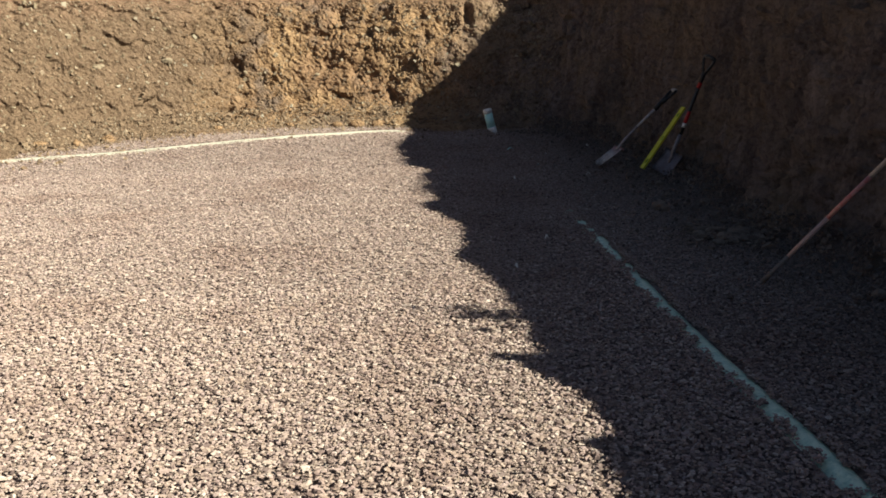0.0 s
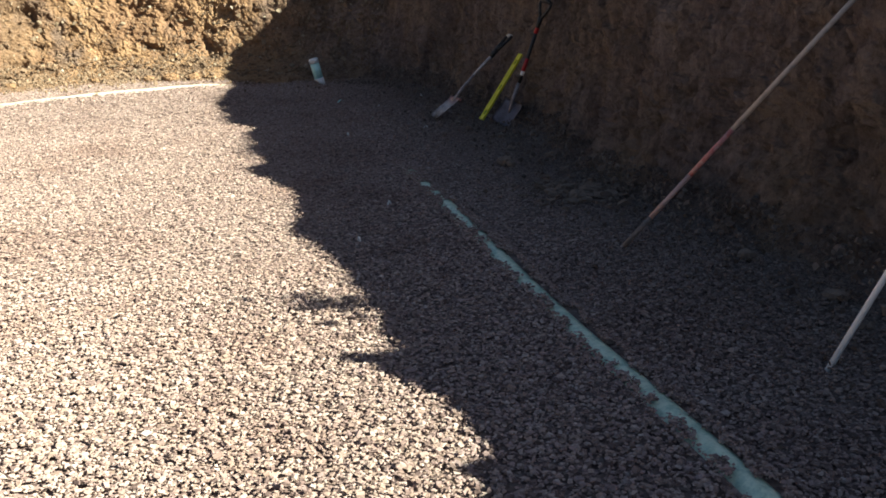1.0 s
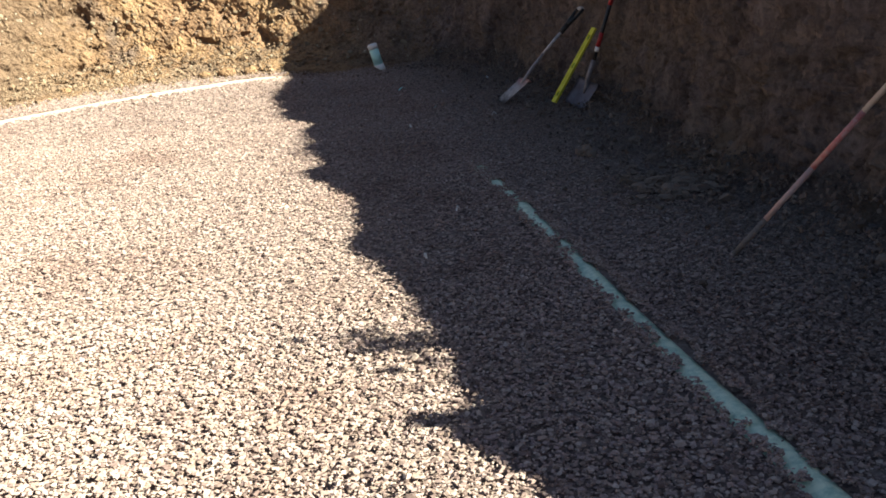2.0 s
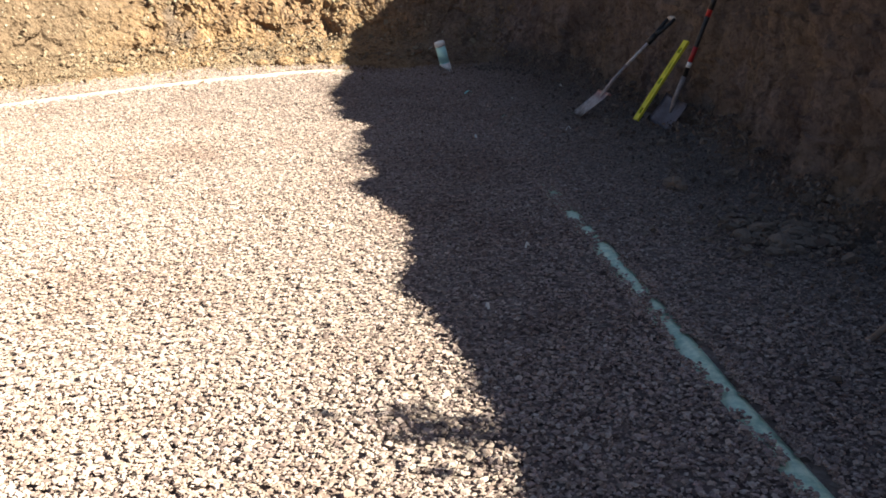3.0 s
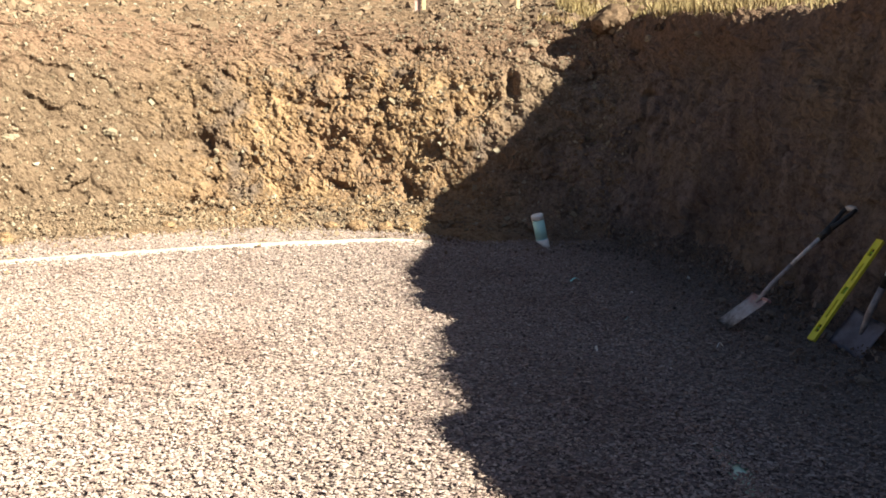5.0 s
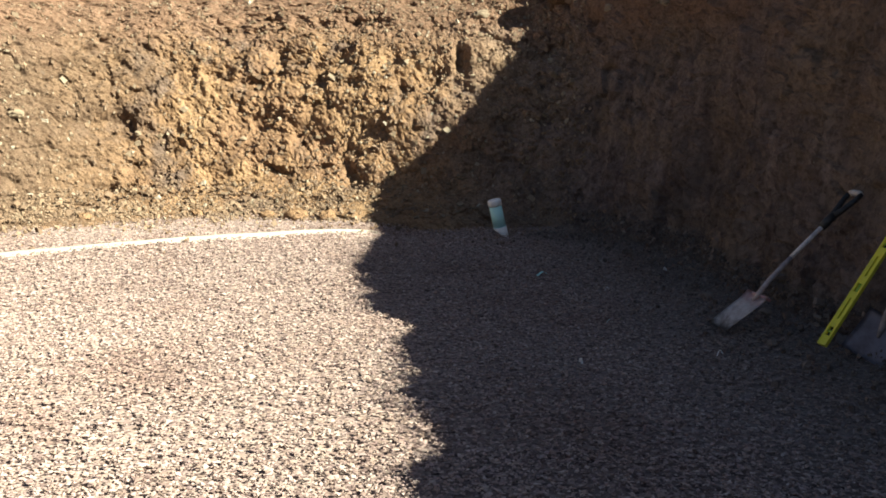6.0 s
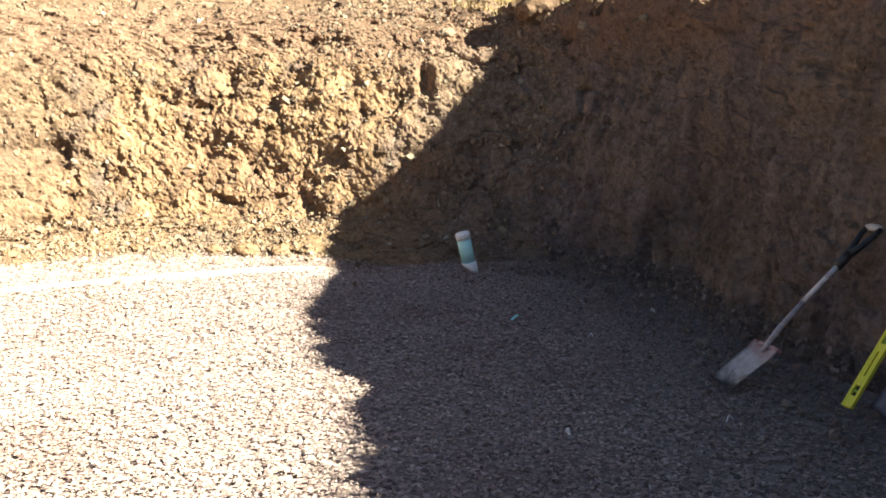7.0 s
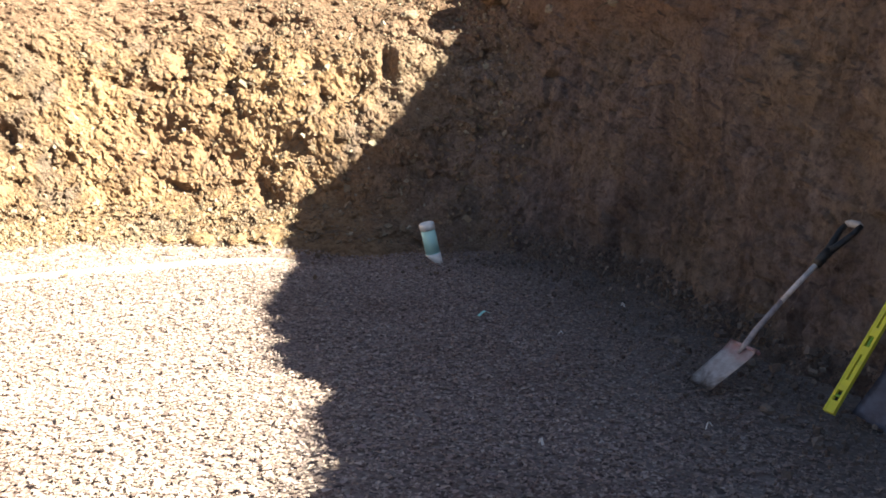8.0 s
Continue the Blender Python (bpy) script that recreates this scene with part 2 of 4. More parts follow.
def cells(p, scale, seed=0, blocky=False):
    """Clod pattern: the distance to the nearest seed point, that seed's random number and the height of its own tilted facet."""
    q = np.asarray(p, float) * scale
    i = np.floor(q).astype(np.int64)
    best, who, slope = np.full(len(q), 9.0), np.zeros(len(q)), np.zeros(len(q))
    for a in (-1, 0, 1):
        for b in (-1, 0, 1):
            for c in (-1, 0, 1):
                j = i + (a, b, c)
                s = np.stack([rnd(j[:, 0], j[:, 1], j[:, 2], seed + n) for n in (0, 11, 23)], 1)
                d = np.abs(j + s - q).max(1) * 1.2 if blocky else np.linalg.norm(j + s - q, axis=1)
                near = d < best
                best = np.where(near, d, best)
                who = np.where(near, rnd(j[:, 0], j[:, 1], j[:, 2], seed + 37), who)
                lean = np.stack([rnd(j[:, 0], j[:, 1], j[:, 2], seed + n) for n in (41, 53, 67)], 1) - 0.5
                slope = np.where(near, ((q - j - s) * lean).sum(1) * 2.0, slope)
    return best, who, slope


def step(x, a, b):
    t = np.clip((np.asarray(x, float) - a) / (b - a), 0, 1)
    return t * t * (3 - 2 * t)


def floor_z(x, y):
    """The gravel's level: flat, with a low rise towards the far pipe and soft swells."""
    p = np.stack([np.atleast_1d(x), np.atleast_1d(y), np.zeros_like(np.atleast_1d(x))], 1)
    return 0.12 * step(p[:, 1], 8.8, 10.7) * (1 - 0.5 * step(p[:, 0], 0.5, 1.5)) + 0.012 * vnoise(p, 0.9, 5) + 0.006 * vnoise(p, 3.1, 6)


# ---- the pit: banks, hillside, floor ----
FOOT = [(3.0, -7.0), (3.0, -3.0), (3.0, 0.5), (3.02, 3.5), (2.98, 4.6), (2.95, 5.5), (3.02, 6.6), (3.10, 7.6), (3.04, 8.6), (2.93, 9.4), (2.82, 10.3), (2.6, 11.2),
        (2.1, 11.75), (1.3, 11.85), (0.5, 12.05), (-0.4, 12.3), (-1.3, 12.15), (-2.0, 11.6), (-2.7, 10.95), (-3.6, 10.15), (-4.8, 9.2), (-7.0, 7.6), (-10.0, 5.5),
        (-12.0, 2.0), (-12.0, -4.0), (-9.0, -8.0), (-3.0, -9.0), (1.5, -8.6)]


def smooth_loop(points, spacing):
    """A closed smooth curve through the points; spacing(x, y) gives the step."""
    pts = np.array(points, float)
    n = len(pts)
    dense = []
    for k in range(n):
        a, b, c, d = pts[k - 1], pts[k], pts[(k + 1) % n], pts[(k + 2) % n]
        for t in np.linspace(0, 1, 400, endpoint=False):
            dense.append(0.5 * ((2 * b) + (c - a) * t + (2 * a - 5 * b + 4 * c - d) * t * t + (3 * b - a - 3 * c + d) * t ** 3))
    dense = np.array(dense)
    out, run = [dense[0]], 0.0
    for p, q in zip(dense[:-1], dense[1:]):
        run += math.dist(p, q)
        if run >= spacing(q[0], q[1]):
            out.append(q)
            run = 0.0
    return np.array(out)


def bank_spacing(x, y):
    if y > 2.6 and x > -5.2:
        return 0.0145
    if y > -1.0 and x > -5.2:
        return 0.03
    return 0.25


LOOP = smooth_loop(FOOT, bank_spacing)
tang = np.roll(LOOP, -1, 0) - np.roll(LOOP, 1, 0)
for _ in range(30):
    tang = (np.roll(tang, 1, 0) + tang * 2 + np.roll(tang, -1, 0)) / 4
tang /= np.linalg.norm(tang, axis=1)[:, None]
OUT = np.stack([tang[:, 1], -tang[:, 0]], 1)
# How far a place on the loop belongs to the steep east wall.
ARC = np.cumsum(np.r_[0, np.hypot(*np.diff(LOOP, axis=0).T)])
ARC -= ARC[np.argmin(np.hypot(LOOP[:, 0] - 2.5, LOOP[:, 1] - 11.4))]
EAST = 1 - step(ARC, -1.2, 1.2)
FAR_PROFILE = np.array([(-0.7, -0.12), (-0.35, 0.015), (0.0, 0.09), (0.3, 0.24), (0.46, 0.5), (0.66, 1.0), (1.0, 1.5), (1.4, 1.83), (2.1, 2.08), (3.0, 2.3), (4.2, 2.52)])
EAST_PROFILE = np.array([(-0.3, -0.2), (0.0, 0.04), (0.08, 0.3), (0.14, 0.7), (0.19, 1.05), (0.27, 1.45), (0.36, 1.72), (0.44, 1.86), (0.7, 1.9), (4.2, 2.1)])
CORNER_PROFILE = np.array([(-0.3, -0.2), (0.0, 0.04), (0.2, 0.25), (0.42, 0.7), (0.62, 1.1), (0.88, 1.5), (1.15, 1.82), (1.38, 2.08), (1.6, 2.14), (4.2, 2.34)])
V = np.r_[np.linspace(0, 1.0, 175), np.linspace(1.0, 1.6, 50)[1:], np.linspace(1.6, 2.6, 70)[1:]]


def along(profile, v):
    """Places along a profile; v of 1 stands at its crest, 2.6 at its end."""
    seg = np.r_[0, np.cumsum(np.hypot(*np.diff(profile, axis=0).T))]
    crest = seg[-3]
    s = np.where(v <= 1, v * crest, crest + (v - 1) / 1.6 * (seg[-1] - crest))
    return np.interp(s, seg, profile[:, 0]), np.interp(s, seg, profile[:, 1])


fd, fz = along(FAR_PROFILE, V)
ed, ez = along(EAST_PROFILE, V)
cd, cz = along(CORNER_PROFILE, V)
w = EAST[:, None]
nook = (step(ARC, -2.4, 0.1) * (1 - step(ARC, 0.2, 1.3)))[:, None]
D = (fd[None] * (1 - w) + ed[None] * w) * (1 - nook) + cd[None] * nook
# The crest's line: it runs on straight past the foot's turn before it bends.
crest_d = D[:, np.argmin(np.abs(V - 1.0))]
crest_xy = LOOP + OUT * crest_d[:, None]
bend = np.array([(-2.4, 3.46, 9.3), (-1.6, 3.40, 10.3), (-0.9, 3.29, 11.3), (-0.4, 3.14, 12.1), (0.0, 2.96, 12.65), (0.4, 2.68, 13.1), (0.9, 2.24, 13.55), (1.5, 1.8, 14.0)])
turn = (step(ARC, -2.6, -1.8) * (1 - step(ARC, 1.0, 1.9)))[:, None]
crest_xy = crest_xy * (1 - turn) + np.stack([np.interp(ARC, bend[:, 0], bend[:, 1]), np.interp(ARC, bend[:, 0], bend[:, 2])], 1) * turn
# Its height dips and rises along the east side.
dips = np.array([(2.0, 1.10), (2.7, 1.14), (3.1, 1.06), (3.4, 1.15), (3.93, 1.16), (4.1, 1.12), (4.44, 1.20), (4.72, 1.12), (4.95, 1.0), (5.2, 1.06), (5.48, 1.03), (6.46, 0.88), (6.9, 1.02), (7.93, 1.0), (8.47, 1.01), (9.12, 0.87), (10.54, 0.74), (11.3, 0.66), (12.5, 0.60)])
crest_z = ((crest_xy[:, 0] - np.interp(crest_xy[:, 1] + 1.9, dips[:, 0], dips[:, 1])) / 1.45)[:, None].clip(1.4, 2.1)
Z = (fz[None] * (1 - w) + np.where(ez > 0, ez * crest_z / 1.86, ez) * w) * (1 - nook) + cz[None] * nook + 0.1 * (1 - nook) * (1 - w)
reach = (D / crest_d[:, None])[..., None]
XY = LOOP[:, None] + (crest_xy - LOOP)[:, None] * reach
base = np.dstack([XY[..., 0], XY[..., 1], Z])
ns, nv = base.shape[:2]
flat = base.reshape(-1, 3)
wf = np.repeat(EAST, nv)
run = np.repeat(np.cumsum(np.r_[0, np.hypot(*np.diff(LOOP, axis=0).T)]), nv)
vv = np.tile(V, ns)
# Clods, ledges and hollows in the dug far face.
warp = flat + 0.05 * np.stack([fbm(flat, 6, 2, 40), fbm(flat, 6, 2, 43), fbm(flat, 6, 2, 46)], 1)
f1, who1, tilt1 = cells(warp * (1, 1, 1.25), 3.1, 1)
tilt = np.array(Euler((0.5, 0.3, 0.7)).to_matrix())
f2, who2, tilt2 = cells(warp @ tilt, 7.5, 2, True)
f3, who3, tilt3 = cells(warp @ tilt.T, 18.0, 3, True)
patch = step(fbm(warp, 0.8, 3, 77) + 0.25 * (flat[:, 2] - 1.0), -0.35, 0.45)
rough_far = (0.10 * fbm(flat, 1.5, 3, 7) + 0.09 * (0.5 - f1) * (0.2 + who1) + 0.055 * tilt1 + 0.03 * (who1 - 0.5)
             + (0.5 + 0.6 * patch) * (0.04 * (0.45 - f2) * (0.2 + 1.3 * who2) + 0.042 * tilt2 + 0.028 * (who2 - 0.5))
             + (0.55 + 0.45 * patch) * (0.03 * (0.45 - f3) * (0.3 + who3) + 0.026 * tilt3 + 0.016 * (who3 - 0.5)) + 0.014 * fbm(flat, 34, 2, 9))
hollow = step(fbm(warp * (1, 1, 1.5), 3.0, 3, 60), 0.38, 0.75)
rough_far -= 0.055 * hollow
# Holes and undercuts where clods fell out of the far face: x, height, half width, half height, depth.
for hx, hz, hw, hh, hd in ((1.62, 1.46, 0.075, 0.16, 0.16), (0.94, 1.46, 0.07, 0.09, 0.11), (0.60, 1.24, 0.11, 0.08, 0.11), (1.04, 1.20, 0.08, 0.10, 0.10), (1.62, 1.20, 0.08, 0.08, 0.09),
                           (-1.55, 0.88, 0.20, 0.10, 0.20), (-1.10, 0.68, 0.13, 0.07, 0.14), (-0.07, 1.47, 0.08, 0.11, 0.12), (-0.35, 1.25, 0.12, 0.08, 0.11), (-1.42, 0.30, 0.22, 0.07, 0.15),
                           (-0.80, 0.26, 0.17, 0.06, 0.13), (0.62, 0.42, 0.13, 0.10, 0.16), (-0.60, 1.74, 0.35, 0.05, 0.09), (0.15, 0.75, 0.09, 0.10, 0.10)):
    rough_far -= hd * np.exp(-np.abs((warp[:, 0] - hx) / hw) ** 3 - np.abs((warp[:, 2] - hz) / hh) ** 3) * (flat[:, 1] > 9)
# Tooth marks run down the east face.
tooth = np.stack([run * 7.5, np.zeros_like(run), flat[:, 2] * 0.9], 1)
rough_east = (0.085 * fbm(flat, 1.2, 3, 17) + 0.03 * tilt1 + 0.025 * tilt2 + 0.04 * vnoise(tooth, 1.0, 18) + 0.028 * vnoise(tooth * (2.3, 1, 1.6), 1.0, 19)
              + 0.07 * (0.45 - f2) * who2 + 0.03 * (who2 - 0.5) + 0.045 * (0.45 - f3) * who3 + 0.02 * (who3 - 0.5) + 0.01 * fbm(flat, 45, 2, 21))
rough = 0.8 * rough_far * (1 - wf) + rough_east * wf
rough *= np.where(vv < 0.04, 0.3, 1.0)
flatness = step(vv, 0.85, 1.15)
face_n = np.stack([np.repeat(OUT[:, 0], nv), np.repeat(OUT[:, 1], nv), np.zeros(ns * nv)], 1)
up = np.array([0, 0, 1.0])
push = -face_n * (1 - 0.9 * flatness)[:, None] + up * (0.25 + 0.55 * flatness)[:, None]
crest_lumps = 0.035 * fbm(np.stack([run, run * 0, run * 0], 1), 4.0, 4, 50) * np.exp(-((vv - 1.02) / 0.12) ** 2) * wf
moved = flat + push * (rough * (1 - 0.35 * flatness))[:, None] + up * crest_lumps[:, None]
moved = moved.reshape(ns, nv, 3)
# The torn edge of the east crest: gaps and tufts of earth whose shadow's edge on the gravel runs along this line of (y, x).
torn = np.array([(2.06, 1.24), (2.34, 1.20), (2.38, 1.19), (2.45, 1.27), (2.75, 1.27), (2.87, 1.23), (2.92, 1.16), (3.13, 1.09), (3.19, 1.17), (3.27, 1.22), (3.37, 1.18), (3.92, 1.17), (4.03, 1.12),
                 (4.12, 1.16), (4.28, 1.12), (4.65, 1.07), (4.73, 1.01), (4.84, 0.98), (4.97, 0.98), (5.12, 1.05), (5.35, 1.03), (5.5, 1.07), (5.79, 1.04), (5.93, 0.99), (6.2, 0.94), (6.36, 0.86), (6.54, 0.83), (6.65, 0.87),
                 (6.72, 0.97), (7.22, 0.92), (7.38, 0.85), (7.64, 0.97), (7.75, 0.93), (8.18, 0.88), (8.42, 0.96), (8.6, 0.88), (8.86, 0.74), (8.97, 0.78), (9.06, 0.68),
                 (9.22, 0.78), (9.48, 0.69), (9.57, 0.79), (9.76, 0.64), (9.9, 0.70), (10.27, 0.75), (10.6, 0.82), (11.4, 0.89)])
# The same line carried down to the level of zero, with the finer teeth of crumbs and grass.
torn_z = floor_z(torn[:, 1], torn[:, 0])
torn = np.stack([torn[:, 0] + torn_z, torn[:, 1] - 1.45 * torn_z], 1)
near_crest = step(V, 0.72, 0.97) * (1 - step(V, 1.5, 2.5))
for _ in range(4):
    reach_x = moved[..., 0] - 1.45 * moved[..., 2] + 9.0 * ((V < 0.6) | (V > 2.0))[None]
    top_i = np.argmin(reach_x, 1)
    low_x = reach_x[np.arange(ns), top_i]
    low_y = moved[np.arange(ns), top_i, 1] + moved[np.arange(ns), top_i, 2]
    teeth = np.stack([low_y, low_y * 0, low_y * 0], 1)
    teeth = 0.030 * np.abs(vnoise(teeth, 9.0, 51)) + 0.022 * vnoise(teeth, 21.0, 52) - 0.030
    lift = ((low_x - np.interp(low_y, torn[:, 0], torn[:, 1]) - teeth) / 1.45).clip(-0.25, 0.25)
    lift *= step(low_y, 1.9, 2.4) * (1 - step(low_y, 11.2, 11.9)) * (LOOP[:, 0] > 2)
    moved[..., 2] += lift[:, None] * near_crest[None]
# The crest overhangs a little where it nears the corner.
over = 0.13 * step(low_y, 10.9, 12.1) * (1 - step(ARC, 0.0, 1.2)) * (LOOP[:, 0] > 2)
moved[..., 0] -= over[:, None] * near_crest[None]


def strip(name, first, last, lo, hi, material, smooth=False):
    """The banks' mesh between two places on the loop and two rows of the profile."""
    idx = np.arange(first, last + 1) % ns
    block = moved[idx][:, lo:hi + 1]
    a, b = block.shape[:2]
    k = np.arange(a * b).reshape(a, b)
    faces = np.stack([k[:-1, :-1], k[1:, :-1], k[1:, 1:], k[:-1, 1:]], -1).reshape(-1, 4)
    return mesh_np(name, block.reshape(-1, 3), faces, material, smooth)


corner = int(np.argmin(np.hypot(LOOP[:, 0] - 2.45, LOOP[:, 1] - 11.45)))
west = int(np.argmin(np.hypot(LOOP[:, 0] + 5.1, LOOP[:, 1] - 9.0)))
south = int(np.argmin(np.hypot(LOOP[:, 0] - 3.0, LOOP[:, 1] - 1.5)))
top_row = 190
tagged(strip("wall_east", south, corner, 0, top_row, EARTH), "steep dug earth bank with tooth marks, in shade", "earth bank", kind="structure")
tagged(strip("wall_north", corner, west, 0, top_row, EARTH), "sunlit dug clay bank, cloddy and full of stones", "earth bank", kind="structure")
tagged(strip("wall_southwest", west, south + ns, 0, top_row, EARTH), "dug earth bank closing the pit", "earth bank", kind="structure")

# The hillside round the pit, one sheet out to the horizon.
rings = [moved[:, top_row:].copy()]
edge = moved[:, -1]
ray = edge[:, :2] - np.array([-4.0, 2.0])
ray /= np.linalg.norm(ray, axis=1)[:, None]
for d in (1.0, 2.5, 5.0, 10.0, 25.0, 80.0, 300.0, 900.0):
    q = np.zeros((ns, 1, 3))
    q[:, 0, :2] = edge[:, :2] + ray * d
    q[:, 0, 2] = edge[:, 2] + 0.14 * min(d, 10.0) * step(edge[:, 1], 10.0, 14.0) + 0.03 * min(d, 25.0) + 0.1 * fbm(np.c_[q[:, 0, :2], q[:, 0, 2]], 0.3, 2, 70)
    rings.append(q)
sheet = np.concatenate(rings, 1)
k = np.arange(sheet.shape[0] * sheet.shape[1]).reshape(sheet.shape[:2])
k = np.concatenate([k, k[:1]], 0)
faces = np.stack([k[:-1, :-1], k[1:, :-1], k[1:, 1:], k[:-1, 1:]], -1).reshape(-1, 4)
tagged(mesh_np("ground", sheet.reshape(-1, 3), faces, TOPSOIL), "reddish-brown topsoil hillside strewn with small stones", "ground", kind="structure")

# Floor under the gravel.
gx, gy = np.meshgrid(np.linspace(-13, 4.2, 180), np.linspace(-10, 13.4, 260))
gp = np.stack([gx.ravel(), gy.ravel(), floor_z(gx.ravel(), gy.ravel()) - 0.018], 1)
k = np.arange(gx.size).reshape(gx.shape)
faces = np.stack([k[:-1, :-1], k[:-1, 1:], k[1:, 1:], k[1:, :-1]], -1).reshape(-1, 4)
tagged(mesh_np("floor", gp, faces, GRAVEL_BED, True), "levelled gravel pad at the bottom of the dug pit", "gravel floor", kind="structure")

# ---- gravel ----
rng = np.random.default_rng(4)
CUBE = np.array([(x, y, z) for x in (-1, 1) for y in (-1, 1) for z in (-1, 1)], float)
CUBE_F = np.array([(0, 1, 3, 2), (4, 6, 7, 5), (0, 4, 5, 1), (2, 3, 7, 6), (0, 2, 6, 4), (1, 5, 7, 3)])
OCTA = np.array([(1, 0, 0), (-1, 0, 0), (0, 1, 0), (0, -1, 0), (0, 0, 1), (0, 0, -1)], float)
OCTA_F = np.array([(0, 2, 4), (2, 1, 4), (1, 3, 4), (3, 0, 4), (2, 0, 5), (1, 2, 5), (3, 1, 5), (0, 3, 5)])


TETRA = np.array([(1, 0, -0.4), (-0.5, 0.87, -0.4), (-0.5, -0.87, -0.4), (0, 0, 0.9)], float)
TETRA_F = np.array([(0, 2, 1), (0, 1, 3), (1, 2, 3), (2, 0, 3)])


def turns(n):
    """Random turns as matrices."""
    q = rng.normal(size=(n, 4))
    q /= np.linalg.norm(q, axis=1)[:, None]
    a, b, c, d = q.T
    return np.stack([1 - 2 * (c * c + d * d), 2 * (b * c - a * d), 2 * (b * d + a * c), 2 * (b * c + a * d), 1 - 2 * (b * b + d * d), 2 * (c * d - a * b),
                     2 * (b * d - a * c), 2 * (c * d + a * b), 1 - 2 * (b * b + c * c)], 1).reshape(-1, 3, 3)


def stones(name, places, sizes, material, kind=0, flat_=0.6, squash=1.0):
    """Broken stones, one mesh: each a jittered, flattened block turned at random."""
    shape, faces = ((CUBE * 0.62, CUBE_F), (OCTA, OCTA_F), (TETRA, TETRA_F))[kind]
    n, kv = len(places), len(shape)
    v = shape[None] * (1 + rng.uniform(-0.38, 0.38, (n, kv, 3))) + rng.uniform(-0.16, 0.16, (n, kv, 3))
    v *= np.stack([rng.uniform(0.75, 1.35, n), rng.uniform(0.7, 1.0, n), rng.uniform(0.4, 0.4 + flat_, n)], 1)[:, None]
    v *= (sizes / 2)[:, None, None]
    v = np.einsum("nij,nkj->nki", turns(n), v) * (1, 1, squash) + places[:, None]
    f = faces[None] + (np.arange(n) * kv)[:, None, None]
    return mesh_np(name, v.reshape(-1, 3), f.reshape(-1, faces.shape[1]), material)


PIPE_X = 1.80
FAR_PIPE = np.array([(-4.3, 9.4), (-3.3, 9.75), (-2.6, 9.97), (-1.9, 10.15), (-1.2, 10.38), (-0.65, 10.55), (-0.1, 10.74), (0.55, 11.0), (1.72, 11.08)])


def bare_pipe(x, y):
    """Where stones would lie on a bared pipe."""
    along_ = np.stack([y, y * 0, y * 0], 1)
    spot = np.stack([x, y, x * 0], 1)
    dx = np.abs(x - PIPE_X + 0.004)
    half = np.where(x < PIPE_X - 0.004, 0.037, 0.031) * (1 - 0.2 * step(y, 2.6, 4.4))
    side_ = np.where(x < PIPE_X - 0.004, 0.9, 0.55)
    bare = 1 - dx / half + side_ * (1.2 * fbm(spot, 26, 3, 80) + 0.7 * vnoise(along_, 11.0, 82)) + 0.25 * vnoise(along_, 4.0, 83) + 0.15 * vnoise(along_, 1.3, 84) + 0.12 - 2.4 * step(y, 4.9, 5.45)
    one = (bare > 0.05) & (dx < 0.055)
    crumbled = 0.8 * fbm(spot, 38, 2, 86)
    one |= (np.hypot((y - 6.05) / 0.065, dx / 0.032) + crumbled < 1) | (np.hypot((y - 5.66) / 0.09, dx / 0.034) + crumbled < 1) | (np.hypot((y - 5.38) / 0.11, dx / 0.03) + crumbled < 1) | (np.hypot((y - 5.1) / 0.12, dx / 0.036) + crumbled < 1)
    fy = np.interp(x, FAR_PIPE[:, 0], FAR_PIPE[:, 1])
    q = np.stack([x, x * 0, x * 0], 1)
    two = (np.abs(y - fy + 0.012) < 0.012 + 0.016 * vnoise(q, 2.3, 90) + 0.012 * vnoise(q, 9.0, 91)) & (x < 0.9) & (vnoise(q, 1.1, 92) > -0.2)
    return one | two


def spread(count, x0, x1, y0, y1):
    return rng.uniform(x0, x1, count), rng.uniform(y0, y1, count)


def lay(name, x, y, sizes, material, kind, lift=0.0):
    keep = ~bare_pipe(x, y)
    x, y, sizes = x[keep], y[keep], sizes[keep]
    p = np.stack([x, y, floor_z(x, y) + lift + rng.uniform(-0.012, 0.003, len(x))], 1)
    # Stones over the pipe lie on it.
    p[:, 2] += np.where((np.abs(x - PIPE_X) < 0.06) & (y < 6.3), rng.uniform(0.006, 0.012, len(x)), 0.0)
    return stones(name, p, sizes, material, kind, squash=0.45 if kind else 0.54)


x, y = spread(179000, -4.1, 2.95, 1.7, 4.3)
keep = (x > 0.35 - 0.52 * y - 2.2 * rng.random(len(x)) ** 2) & (rng.random(len(x)) < 1 - 0.3 * step(x, 2.2, 2.8))
tagged(lay("gravel", x[keep], y[keep], rng.gamma(7, 0.0019, keep.sum()).clip(0.008, 0.030), GRAVEL, 0),
       "angular crushed stone gravel in tan, white and grey", "gravel", kind="stuff")
x, y = spread(138000, -5.5, 2.95, 4.3, 6.7)
keep = (x > 0.35 - 0.54 * y - 2.2 * rng.random(len(x)) ** 2) & (rng.random(len(x)) < 1 - 0.3 * step(x, 2.2, 2.8))
tagged(lay("gravel", x[keep], y[keep], rng.gamma(7, 0.0021, keep.sum()).clip(0.008, 0.032), GRAVEL, 1),
       "tan and white crushed stone gravel covering the pad", "gravel", kind="stuff")
x, y = spread(262000, -7.0, 2.9, 6.7, 12.6)
